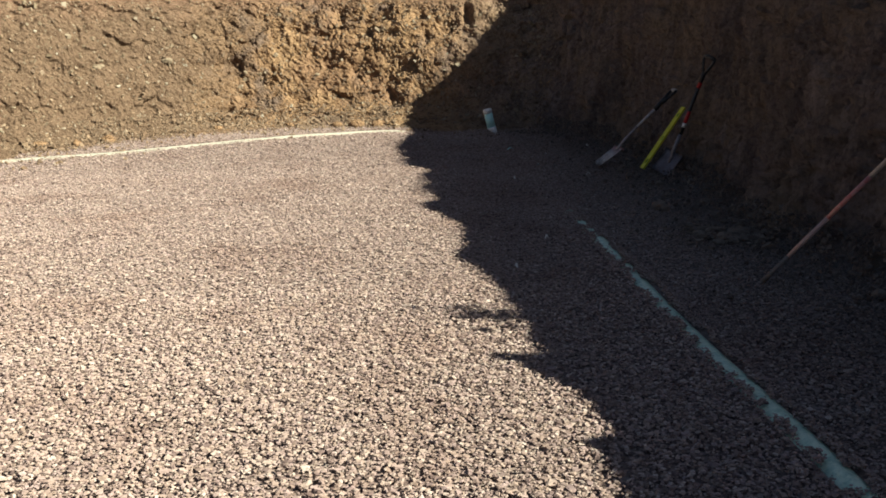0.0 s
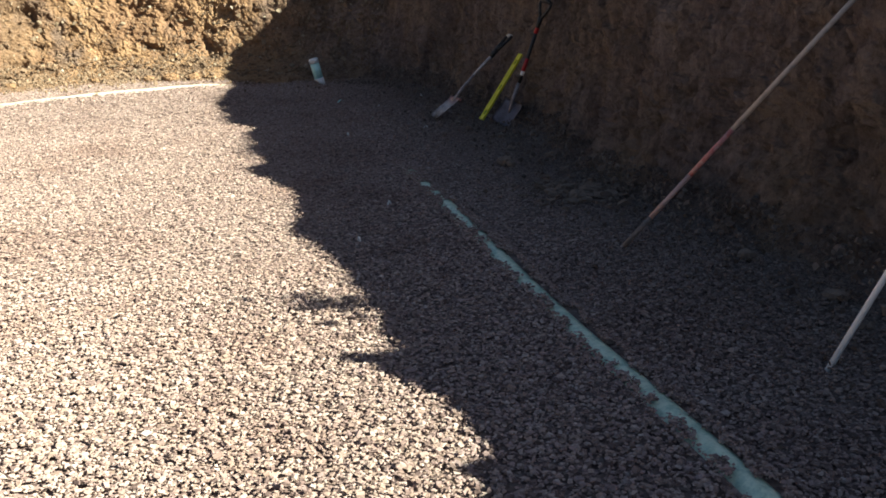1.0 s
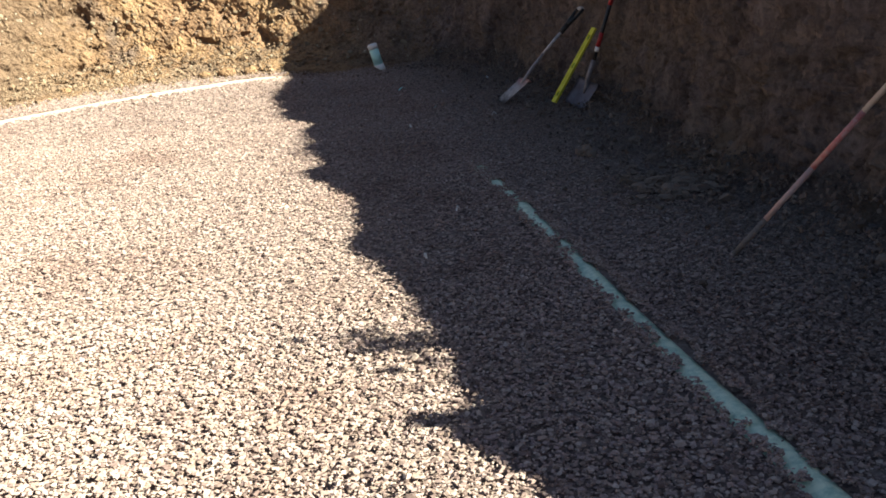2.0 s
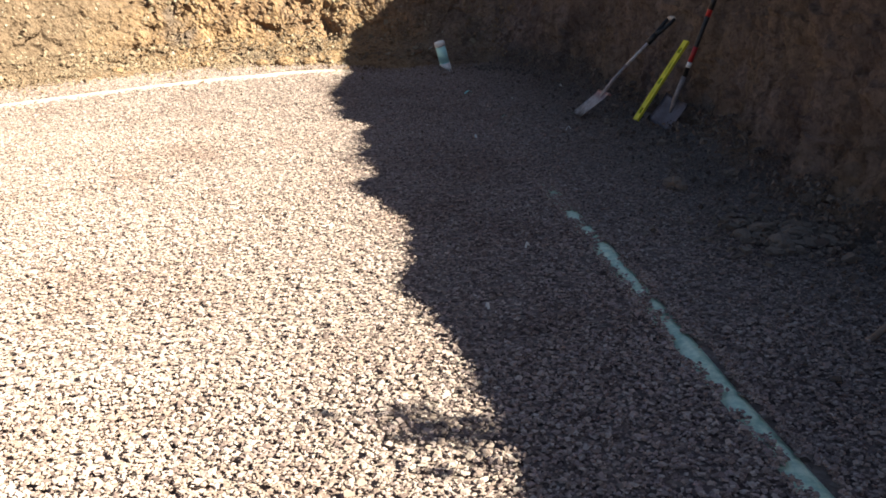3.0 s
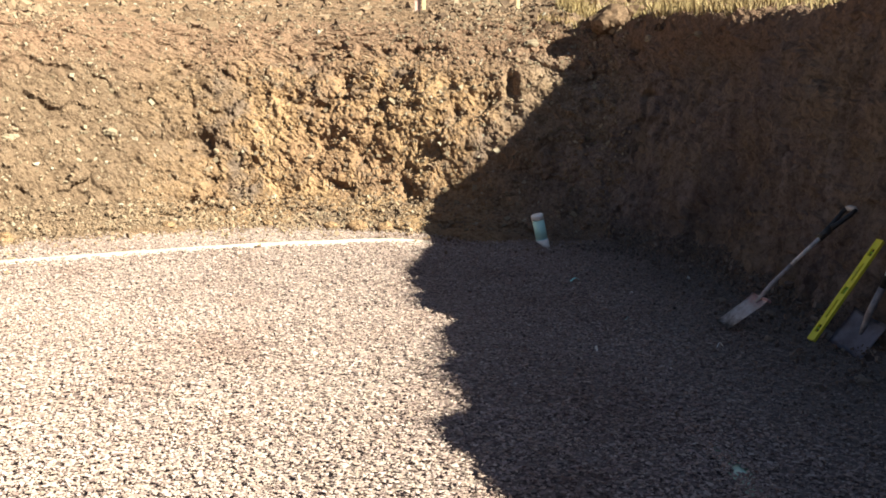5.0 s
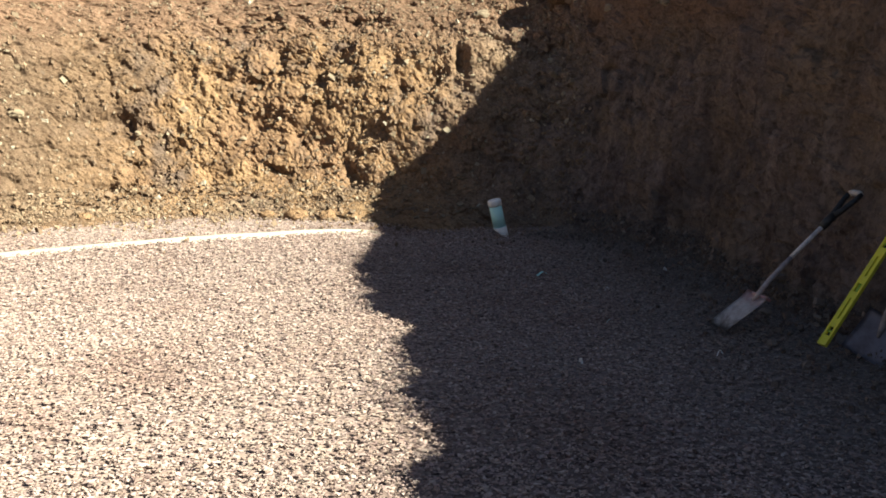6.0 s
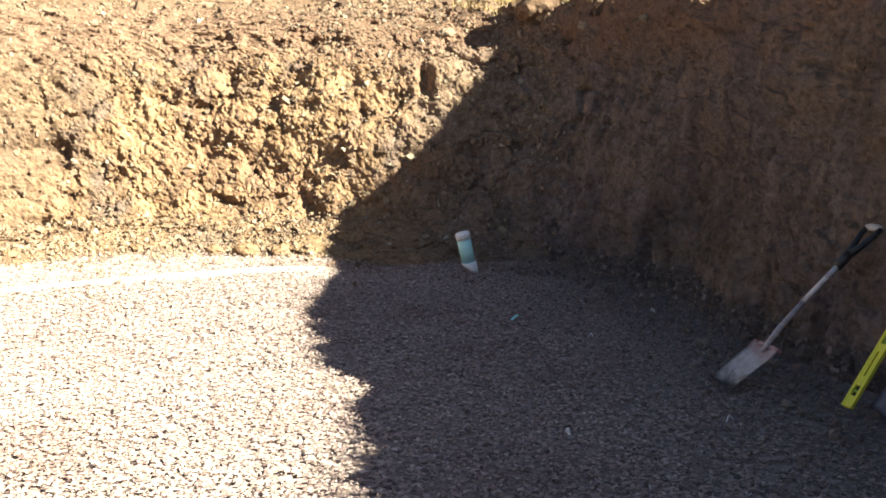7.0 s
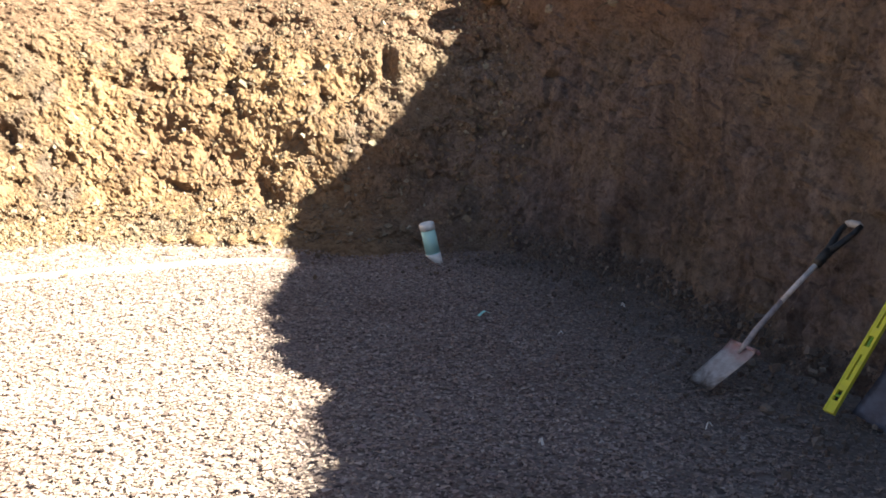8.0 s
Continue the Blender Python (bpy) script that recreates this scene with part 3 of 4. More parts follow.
keep = (x > 0.35 - 0.56 * y - 2.2 * rng.random(len(x)) ** 2) & (rng.random(len(x)) < 1 - 0.4 * step(x, 2.3, 2.8)) & (rng.random(len(x)) < 1 - 0.72 * step(y - np.interp(x, FAR_PIPE[:, 0], FAR_PIPE[:, 1]), 0.05, 0.7))
tagged(lay("gravel", x[keep], y[keep], rng.gamma(8, 0.0024, keep.sum()).clip(0.010, 0.036), GRAVEL, 2),
       "pale crushed stone gravel reaching to the banks", "gravel", kind="stuff")

x, y = spread(60000, -3.5, 2.75, -0.8, 1.7)
keep = (x > 0.35 - 0.52 * y - 2.2 * rng.random(len(x)) ** 2) & (rng.random(len(x)) < step(y, -0.8, 1.8))
tagged(lay("gravel", x[keep], y[keep], rng.gamma(8, 0.0022, keep.sum()).clip(0.010, 0.034), GRAVEL, 2),
       "loose crushed stone gravel at the near end of the pad", "gravel", kind="stuff")

x, y = spread(16000, PIPE_X - 0.07, PIPE_X + 0.06, 0.6, 6.4)
tagged(lay("gravel", x, y, rng.gamma(6, 0.0019, len(x)).clip(0.006, 0.022), GRAVEL, 1, 0.004), "small gravel scattered over the buried pipe", "gravel", kind="stuff")

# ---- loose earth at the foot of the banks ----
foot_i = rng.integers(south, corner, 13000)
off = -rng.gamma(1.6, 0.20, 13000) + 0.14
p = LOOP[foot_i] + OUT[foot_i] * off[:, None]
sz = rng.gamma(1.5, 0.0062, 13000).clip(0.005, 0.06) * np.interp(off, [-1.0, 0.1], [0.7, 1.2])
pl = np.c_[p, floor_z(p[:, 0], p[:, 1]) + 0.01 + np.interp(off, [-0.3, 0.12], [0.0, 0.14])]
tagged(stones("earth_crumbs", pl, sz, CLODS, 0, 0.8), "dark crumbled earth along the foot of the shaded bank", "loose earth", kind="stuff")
foot_i = rng.integers(corner, west, 11000)
off = -rng.gamma(2.2, 0.22, 11000) + 0.35
p = LOOP[foot_i] + OUT[foot_i] * off[:, None]
sz = rng.gamma(1.6, 0.0085, 11000).clip(0.007, 0.07) * np.interp(p[:, 0], [0.8, 1.5], [1.0, 0.45])
pl = np.c_[p, floor_z(p[:, 0], p[:, 1]) + 0.005 + np.interp(off, [-0.35, 0.0, 0.35], [0.0, 0.08, 0.26])]
tagged(stones("earth_crumbs", pl, sz, PALE_CLODS, 0, 0.8), "tan crumbled earth and small stones along the sunlit bank", "loose earth", kind="stuff")
# Pale stones sticking in the far bank and lying on the hillside.
si = rng.integers(corner, west, 5200)
vi = rng.integers(20, nv - 1, 5200)
pl = moved[si, vi] + rng.normal(0, 0.01, (5200, 3))
tagged(stones("bank_stones", pl, rng.gamma(2.0, 0.0135, 5200).clip(0.012, 0.095), PALE_STONE, 0, 0.35), "small pale stones stuck in the sunlit bank", "stones", kind="stuff")


si = rng.integers(corner, west, 26000)
vi = rng.integers(22, top_row, 26000)
tagged(stones("bank_crumbs", moved[si, vi] + rng.normal(0, 0.008, (26000, 3)), rng.gamma(2.0, 0.0078, 26000).clip(0.007, 0.055), PALE_CLODS, 0, 0.8), "loose crumbs of tan clay clinging to the bank", "loose earth", kind="stuff")

# Stones and clods lying on the hillside above the sunlit bank.
si = rng.integers(corner - 40, west, 1700)
vi = rng.integers(top_row - 25, nv, 1700)
pl = moved[si, vi] + rng.normal(0, 0.02, (1700, 3)) * (1, 1, 0.2)
tagged(stones("hillside_stones", pl, rng.gamma(2.0, 0.013, 1700).clip(0.012, 0.10), PALE_STONE, 0, 0.5), "pale stones strewn on the hillside topsoil", "stones", kind="stuff")
si = rng.integers(corner - 40, west, 3000)
vi = rng.integers(top_row - 25, nv, 3000)
pl = moved[si, vi] + rng.normal(0, 0.02, (3000, 3)) * (1, 1, 0.2)
tagged(stones("hillside_clods", pl, rng.gamma(2.4, 0.02, 3000).clip(0.015, 0.16), TOPSOIL_CLODS, 0, 0.8), "reddish-brown clods of topsoil on the hillside", "clods", kind="stuff")


# More of both further up the hillside.
def uphill(count):
    """Places on the hillside sheet, up to eight metres above the bank."""
    i_ = rng.integers(corner - 30, west, count)
    r_ = rng.uniform(0, 3.4, count)
    a_ = r_.astype(int)
    t_ = (r_ - a_)[:, None]
    ring_ = nv - top_row - 1
    return sheet[i_, ring_ + a_] * (1 - t_) + sheet[i_, ring_ + a_ + 1] * t_


tagged(stones("hillside_stones", uphill(3000), rng.gamma(2.2, 0.022, 3000).clip(0.02, 0.16), PALE_STONE, 0, 0.5), "pale stones strewn further up the hillside", "stones", kind="stuff")
tagged(stones("hillside_clods", uphill(6000), rng.gamma(2.4, 0.03, 6000).clip(0.03, 0.25), TOPSOIL_CLODS, 0, 0.6), "dark clods of turned topsoil up the hillside", "clods", kind="stuff")


# ---- pipes ----
def tube(bm, points, radius, seg=12, caps=True):
    """A round tube through the points; radius is one number or one for each point."""
    pts = [Vector(p) for p in points]
    radii = radius if isinstance(radius, (list, tuple)) else [radius] * len(pts)
    rings_, side = [], None
    for n, p in enumerate(pts):
        d = (pts[min(n + 1, len(pts) - 1)] - pts[max(n - 1, 0)]).normalized()
        if side is None:
            side = d.orthogonal().normalized()
        side = (side - d * side.dot(d)).normalized()
        up_ = d.cross(side)
        rings_.append([bm.verts.new(p + (side * math.cos(a) + up_ * math.sin(a)) * radii[n]) for a in (2 * math.pi * k / seg for k in range(seg))])
    for a, b in zip(rings_[:-1], rings_[1:]):
        for k in range(seg):
            bm.faces.new((a[k], a[(k + 1) % seg], b[(k + 1) % seg], b[k]))
    if caps:
        bm.faces.new(rings_[0][::-1])
        bm.faces.new(rings_[-1])
    return bm


def box(bm, size, at=(0, 0, 0), bevel=0.0):
    made = bmesh.ops.create_cube(bm, size=1.0, matrix=Matrix.Translation(at) @ Matrix.Diagonal((*size, 1)))
    if bevel:
        edges = {e for v in made["verts"] for e in v.link_edges}
        bmesh.ops.bevel(bm, geom=list(edges), offset=bevel, segments=2, profile=0.6, affect='EDGES')
    return bm


def smooth_tube(points, radius, seg=16):
    bm = tube(bmesh.new(), points, radius, seg)
    for f in bm.faces:
        f.smooth = len(f.verts) == 4
    return bm


R_PIPE = 0.053
ys = np.arange(-3.0, 11.0, 0.15)
bury = -0.002 + 0.005 * vnoise(np.c_[ys, ys * 0, ys * 0], 0.8, 101) + 0.004 * step(ys, 4.6, 5.2) - 0.05 * step(ys, 6.15, 6.8)
pz = floor_z(np.full(len(ys), PIPE_X), ys) + bury - R_PIPE
pipe = part("drain_pipe", smooth_tube([(PIPE_X + 0.004 * math.sin(1.3 * v), v, z) for v, z in zip(ys, pz)], R_PIPE, 24), PIPE_GREEN)
tagged(pipe, "turquoise plastic drain pipe half buried in the gravel", "pipe", "drain pipes")
ts = np.linspace(-4.3, 1.6, 60)
fy = np.interp(ts, FAR_PIPE[:, 0], FAR_PIPE[:, 1])
for _ in range(4):
    fy[1:-1] = (fy[:-2] + fy[1:-1] * 2 + fy[2:]) / 4
pz = floor_z(ts, fy) + 0.010 + 0.008 * vnoise(np.c_[ts, ts * 0, ts * 0], 0.9, 103) - R_PIPE - 0.06 * step(ts, 0.7, 1.2)
far_pipe = part("drain_pipe", smooth_tube([(a, b, c) for a, b, c in zip(ts, fy, pz)], R_PIPE, 24), PIPE_PALE)
tagged(far_pipe, "pale dusty plastic drain pipe, bared in the sunlit gravel", "pipe", "drain pipes")

# Upright stub at the corner of the two pipes.
foot_, head_ = Vector((1.794, 11.1, -0.005)), Vector((1.716, 11.08, 0.335))
axis = (head_ - foot_).normalized()
riser = thing("pipe_riser", Matrix.Translation(foot_), "short turquoise plastic pipe stub with white cap, leaning in gravel", "pipe stub")
L_ = (head_ - foot_).length
# The lower end is cut on a slant.
mitre = smooth_tube([axis * 0.06, axis * 0.13], 0.0535, 24)
for v in mitre.verts:
    if v.co.dot(axis) < 0.095:
        v.co -= axis * (0.06 * v.co.x / 0.0535 + 0.01)
part("collar", mitre, WHITE_PLASTIC, riser, "white plastic collar, cut on a slant")
part("body", smooth_tube([axis * 0.125, axis * (L_ - 0.045)], 0.050, 24), RISER_GREEN, riser)
part("cap", smooth_tube([axis * (L_ - 0.05), axis * (L_ - 0.012), axis * (L_ - 0.003), axis * L_], [0.0535, 0.0535, 0.05, 0.042], 24), WHITE_PLASTIC, riser, "white plastic end cap")


# ---- tools leaning on the bank ----
def frame_on(origin, way, side):
    """A pose whose y runs along way and whose x lies near side."""
    yv = Vector(way).normalized()
    xv = Vector(side)
    xv = (xv - yv * xv.dot(yv)).normalized()
    zv = xv.cross(yv)
    m = Matrix((xv, yv, zv)).transposed().to_4x4()
    m.translation = Vector(origin)
    return m


def sheet_blade(width_lo, width_hi, length, dish, lip, thick=0.004, pitch=0.0):
    """A dished steel blade from the cutting edge at y 0 up to its shoulders."""
    bm = bmesh.new()
    nx, ny = 12, 10
    grid = []
    for j in range(ny + 1):
        row = []
        t = j / ny
        wd = width_lo + (width_hi - width_lo) * min(1, t * 1.2)
        for i in range(nx + 1):
            u = 2 * i / nx - 1
            z = dish * (abs(u) ** 3) - pitch * t * length + (lip * max(0, (t - 0.86) / 0.14) * (1 if abs(u) > 0.18 else 0.4))
            row.append(bm.verts.new((u * wd / 2, t * length - 0.006 * abs(u) * (1 if j == 0 else 0), z)))
        grid.append(row)
    for j in range(ny):
        for i in range(nx):
            bm.faces.new((grid[j][i], grid[j][i + 1], grid[j + 1][i + 1], grid[j + 1][i]))
    bmesh.ops.solidify(bm, geom=bm.faces[:], thickness=thick)
    for f in bm.faces:
        f.smooth = True
    return bm


def d_grip(y0, length, width, r):
    """The forked sides of a D handle; returns the fork."""
    bm = bmesh.new()
    h = width / 2
    for sgn in (-1, 1):
        tube(bm, [(0, y0, 0), (sgn * h * 0.55, y0 + length * 0.35, 0), (sgn * h, y0 + length * 0.75, 0), (sgn * h * 0.98, y0 + length, 0)], [r * 1.25, r, r * 0.9, r * 0.85], 10)
    tube(bm, [(0, y0 - 0.07, 0), (0, y0 + 0.02, 0)], r * 1.45, 12)
    return bm


spade = thing("spade", frame_on((2.415, 8.185, 0.016), (0.715, 0.135, 0.628), (-0.05, -1.0, -0.28)),
              "narrow steel garden spade with grey shaft, leaning on earth bank", "spade", "hand tools")
part("blade", sheet_blade(0.15, 0.165, 0.26, 0.012, 0.012, pitch=0.14), SPADE_BLADE, spade, "worn pale steel blade", True)
part("tread", box(bmesh.new(), (0.16, 0.014, 0.02), (0, 0.256, -0.032), 0.004), PINK_PAINT, spade, "faded red foot tread")
part("socket", smooth_tube([(0, 0.215, -0.022), (0, 0.26, -0.02), (0, 0.34, -0.008), (0, 0.52, 0.0)], [0.005, 0.0125, 0.0125, 0.0105], 14), GREY_STEEL, spade, "dull grey steel socket")
part("shaft", smooth_tube([(0, 0.50, -0.001), (0, 0.62, 0.0), (0, 0.78, 0.0)], [0.0112, 0.0112, 0.0112], 14), STEEL, spade, "worn pale metal shaft")
spade_fork = part("handle", d_grip(0.785, 0.18, 0.075, 0.0145), BLACK, spade, "black plastic handle", True)
part("hand_bar", smooth_tube([(-0.038, 0.96, 0), (-0.02, 0.967, 0), (0.02, 0.967, 0), (0.038, 0.96, 0)], [0.014, 0.0165, 0.0165, 0.014], 12), WORN_BAR, spade_fork, "pale worn hand bar")

neck = Vector((2.93, 7.652, 0.137))
shovel_pose = frame_on(neck, (0.25, -0.113, 0.78), (0.5, -0.85, 0.0))
shovel = thing("shovel", shovel_pose, "square-mouthed shovel with black and red shaft, leaning on earth bank", "shovel", "hand tools")
pan = sheet_blade(0.205, 0.20, 0.205, 0.028, 0.015)
pan.transform(shovel_pose.inverted() @ frame_on((2.842, 7.63, 0.008), (0.105, 0.012, 0.128), (0.6, -0.8, 0.0)))
part("blade", pan, DARK_STEEL, shovel, "muddy dark steel blade", True)
toe = shovel_pose.inverted() @ Vector((2.905, 7.64, 0.092))
part("socket", smooth_tube([toe, (0, 0.0, 0.0), (0, 0.06, 0.008), (0, 0.2, 0.0)], [0.007, 0.014, 0.0165, 0.0165], 14), SOCKET, shovel)
shaft = part("shaft", smooth_tube([(0, 0.18, 0), (0, 0.4, 0), (0, 0.71, 0)], 0.0145, 14), BLACK, shovel, "black fibreglass shaft")
part("label_band", smooth_tube([(0, 0.262, 0), (0, 0.298, 0)], 0.0165, 14), WHITE_PLASTIC, shaft, "white sticker band")
part("lower_sleeve", smooth_tube([(0, 0.30, 0), (0, 0.40, 0)], 0.0163, 14), RED, shaft, "red sleeve")
part("upper_sleeve", smooth_tube([(0, 0.60, 0), (0, 0.685, 0)], 0.0165, 14), RED, shaft, "red sleeve")
shovel_fork = part("handle", d_grip(0.715, 0.14, 0.11, 0.0125), BLACK, shovel, "black plastic handle", True)
part("hand_bar", smooth_tube([(-0.054, 0.85, 0), (-0.02, 0.857, 0), (0.02, 0.857, 0), (0.054, 0.85, 0)], [0.014, 0.0165, 0.0165, 0.014], 12), BLACK, shovel_fork)


def spirit_level():
    """An I-beam level: two flanges, a pierced web, three vials and end caps."""
    lv = thing("spirit_level", frame_on((2.705, 7.735, 0.04), (0.385, 0.13, 0.495), (0.36, -0.85, -0.15)),
               "yellow aluminium spirit level leaning on the earth bank", "spirit level", "hand tools")
    length, high, thick = 0.63, 0.042, 0.02
    for sgn in (-1, 1):
        part("flange", box(bmesh.new(), (0.0065, length - 0.012, thick), (sgn * (high / 2 - 0.003), length / 2, 0), 0.0012), YELLOW, lv)
    holes = [(0.05, 0.095), (0.14, 0.25), (0.286, 0.331), (0.37, 0.48), (0.528, 0.573)]
    cut = [0.006] + [v for h in holes for v in h] + [length - 0.006]
    web = bmesh.new()
    for a, b in zip(cut[::2], cut[1::2]):
        box(web, (high - 0.013, b - a, 0.017), (0, (a + b) / 2, 0), 0.001)
    for a, b in holes:
        slot = 0.008 if b - a > 0.06 else 0.02
        rim = (high - 0.013 - slot) / 2
        for sgn in (-1, 1):
            box(web, (rim, b - a, 0.017), (sgn * (slot + rim) / 2, (a + b) / 2, 0))
    part("web", web, YELLOW, lv)
    part("backing", box(bmesh.new(), (0.018, 0.52, 0.004), (0, length / 2, -0.006)), BLACK, lv, "black vial backing")
    for n in (0, 2, 4):
        a, b = holes[n]
        v = part("vial", smooth_tube([(-0.016, (a + b) / 2, 0), (0.016, (a + b) / 2, 0)] if n != 2 else [(0, a, 0), (0, b, 0)], 0.0055, 10), VIAL, lv, "green bubble vial")
    for y_ in (0.003, length - 0.003):
        part("end_cap", box(bmesh.new(), (high + 0.001, 0.006, thick + 0.001), (0, y_, 0), 0.001), YELLOW, lv)
    return lv


spirit_level()

# ---- poles ----
stake_way = Vector((0.603, -0.242, 0.76)).normalized()
stake = thing("marking_stake", Matrix.Translation((2.305, 4.073, -0.02)), "thin wooden stake with faded red paint bands, leaning on bank", "stake", "leaning poles")
for name, a, b, m_, lb in (("foot", 0.0, 0.2, MUDDY_WOOD, "muddy grey foot"), ("faded_band", 0.2, 0.44, RED_FADED, "pale wood with a trace of pink paint"),
                           ("red_band", 0.44, 0.69, STAKE_RED, "red painted band, worn pale"), ("shaft", 0.69, 1.55, WOOD, "bare pale wood")):
    part(name, smooth_tube([stake_way * a, stake_way * b], 0.0108, 10), m_, stake, lb)
white_way = Vector((0.189, 0.033, 0.256)).normalized()
conduit = part("white_pole", smooth_tube([Vector((2.35, 2.666, -0.01)) + white_way * d for d in (0, 0.7, 1.42)], 0.0098, 16), WHITE_PLASTIC)
tagged(conduit, "thin white plastic conduit leaning against the earth bank", "pole", "leaning poles")


# ---- rocks and clods ----
def rock(name, at, size, material, label, category, seed, group="", sunk=0.25):
    bm = bmesh.new()
    bmesh.ops.create_icosphere(bm, subdivisions=3, radius=0.5)
    co = np.array([v.co for v in bm.verts])
    d, who, _ = cells(co, 1.7, seed, True)
    d2, who2_, _ = cells(co, 4.2, seed + 5, True)
    h = 1 + 0.4 * (0.5 - d) + 0.4 * (who - 0.5) + 0.16 * (0.5 - d2) + 0.16 * (who2_ - 0.5) + 0.12 * fbm(co, 4, 3, seed)
    rot = Euler((0, 0, seed * 1.7)).to_matrix()
    for v, k_ in zip(bm.verts, h):
        v.co = rot @ Vector((v.co.x * k_ * size[0], v.co.y * k_ * size[1], v.co.z * k_ * size[2]))
    ob = part(name, bm, material)
    ob.location = Vector(at) + Vector((0, 0, size[2] * (0.5 - sunk)))
    return tagged(ob, label, category, group)


def floor_at(x_, y_):
    return (x_, y_, float(floor_z(np.array([x_]), np.array([y_]))[0]))


def bank_at(x_, y_, z_):
    """The bank's own surface nearest to a place."""
    d = ((moved.reshape(-1, 3) - (x_, y_, z_)) ** 2).sum(1)
    return tuple(moved.reshape(-1, 3)[int(np.argmin(d))])


rock("rock", floor_at(2.39, 6.02), (0.125, 0.085, 0.075), FALLEN, "brown fist-sized stone lying on shaded gravel", "stone", 3)
for n, (dx, dy, sz_) in enumerate(((0, 0, 0.15), (0.12, 0.1, 0.12), (-0.1, 0.12, 0.11), (0.02, 0.2, 0.13), (0.2, -0.02, 0.1), (0.17, 0.25, 0.09), (-0.06, -0.1, 0.08), (0.28, 0.12, 0.08),
                                   (0.33, -0.15, 0.07), (-0.02, 0.34, 0.07))):
    rock("earth_clod", floor_at(2.47 + dx, 5.02 + dy), (sz_ * 1.0, sz_ * 0.6, sz_ * 0.36), FALLEN, "brown clod of clay fallen at the bank's foot", "clod", 10 + n, "fallen clods")
hp = rng.normal(0, 1, (420, 2)) * (0.16, 0.17) + (2.56, 5.12)
tagged(stones("earth_crumbs", np.c_[hp, floor_z(hp[:, 0], hp[:, 1]) + 0.012], rng.gamma(1.8, 0.014, 420).clip(0.01, 0.075), FALLEN, 0, 0.5, 0.6), "brown crumbs of clay round the fallen clods", "loose earth", kind="stuff")
for n, (px, py, sz_) in enumerate(((2.72, 3.75, 0.08), (2.85, 4.15, 0.10), (2.6, 6.6, 0.07), (2.75, 6.2, 0.09), (2.78, 8.5, 0.08), (2.62, 8.9, 0.07), (2.55, 7.9, 0.06), (2.68, 7.1, 0.07),
                                   (2.75, 3.2, 0.09), (2.88, 5.6, 0.12))):
    rock("earth_clod", floor_at(px, py), (sz_, sz_ * 0.8, sz_ * 0.5), FALLEN, "small brown clod of earth on the shaded gravel", "clod", 30 + n, "scattered clods")
for n, (px, py, pz_, sz_) in enumerate(((1.86, 13.12, 1.90, 0.15), (2.87, 12.21, 1.88, 0.13), (3.10, 11.34, 1.85, 0.10), (-1.29, 12.6, 0.82, 0.08), (-0.35, 12.75, 0.75, 0.07), (0.7, 13.0, 1.1, 0.07),
                                        (-2.9, 11.7, 0.8, 0.16), (0.05, 13.3, 1.4, 0.10), (-0.9, 13.3, 1.5, 0.11), (-2.2, 12.2, 1.0, 0.13), (2.67, 13.5, 1.78, 0.07))):
    rock("rock", bank_at(px, py, pz_), (sz_, sz_ * 0.7, sz_ * 0.55), PALE_STONE, "pale flat stone stuck in the earth bank", "stone", 50 + n, "stones in the bank", 0.4)
# Lumps that slid down to the far gravel's edge.
for n, (px, py, sz_) in enumerate(((0.15, 11.75, 0.20), (0.42, 11.7, 0.16), (-0.1, 11.85, 0.13), (-1.55, 11.7, 0.14), (-2.6, 10.75, 0.16), (-2.85, 10.45, 0.14), (-3.2, 10.35, 0.18), (-0.7, 12.0, 0.12))):
    rock("earth_clod", floor_at(px, py), (sz_, sz_ * 0.8, sz_ * 0.6), EARTH, "tan clod of dry clay below the sunlit bank", "clod", 70 + n, "clods under the sunlit bank")

# Torn sods hanging over the corner's crest.
for n, (px, py, pz_, sz_) in enumerate(((2.84, 12.95, 2.25, 0.46), (3.06, 12.6, 2.2, 0.34), (2.6, 13.3, 2.2, 0.36), (3.4, 12.2, 2.15, 0.26), (2.5, 13.75, 2.15, 0.24), (3.42, 11.6, 2.1, 0.2))):
    rock("sod", bank_at(px, py, pz_), (sz_, sz_ * 0.8, sz_ * 0.5), TOPSOIL, "dark torn sod on the crest of the bank", "sod", 90 + n, "sods on the crest", 0.5)

rock("sod", bank_at(2.62, 12.86, 2.06), (0.42, 0.36, 0.30), TOPSOIL, "dark torn sod overhanging the corner of the bank", "sod", 97, "sods on the crest", 0.3)

# ---- trestle on the hillside ----
board = thing("batter_board", Matrix.Translation((1.35, 15.5, 2.72)), "pale sawn timber rail on short posts above the bank", "batter board")
part("rail", box(bmesh.new(), (1.47, 0.03, 0.055), (0, 0, 0), 0.004), FRESH_WOOD, board)
for dx in (-0.6, 0.6):
    part("post", box(bmesh.new(), (0.045, 0.04, 0.6), (dx, 0.037, -0.29), 0.004), FRESH_WOOD, board)
part("brace", box(bmesh.new(), (0.08, 0.03, 0.55), (-0.68, 0.075, -0.26), 0.004), RED_FADED, board, "reddish weathered stake")


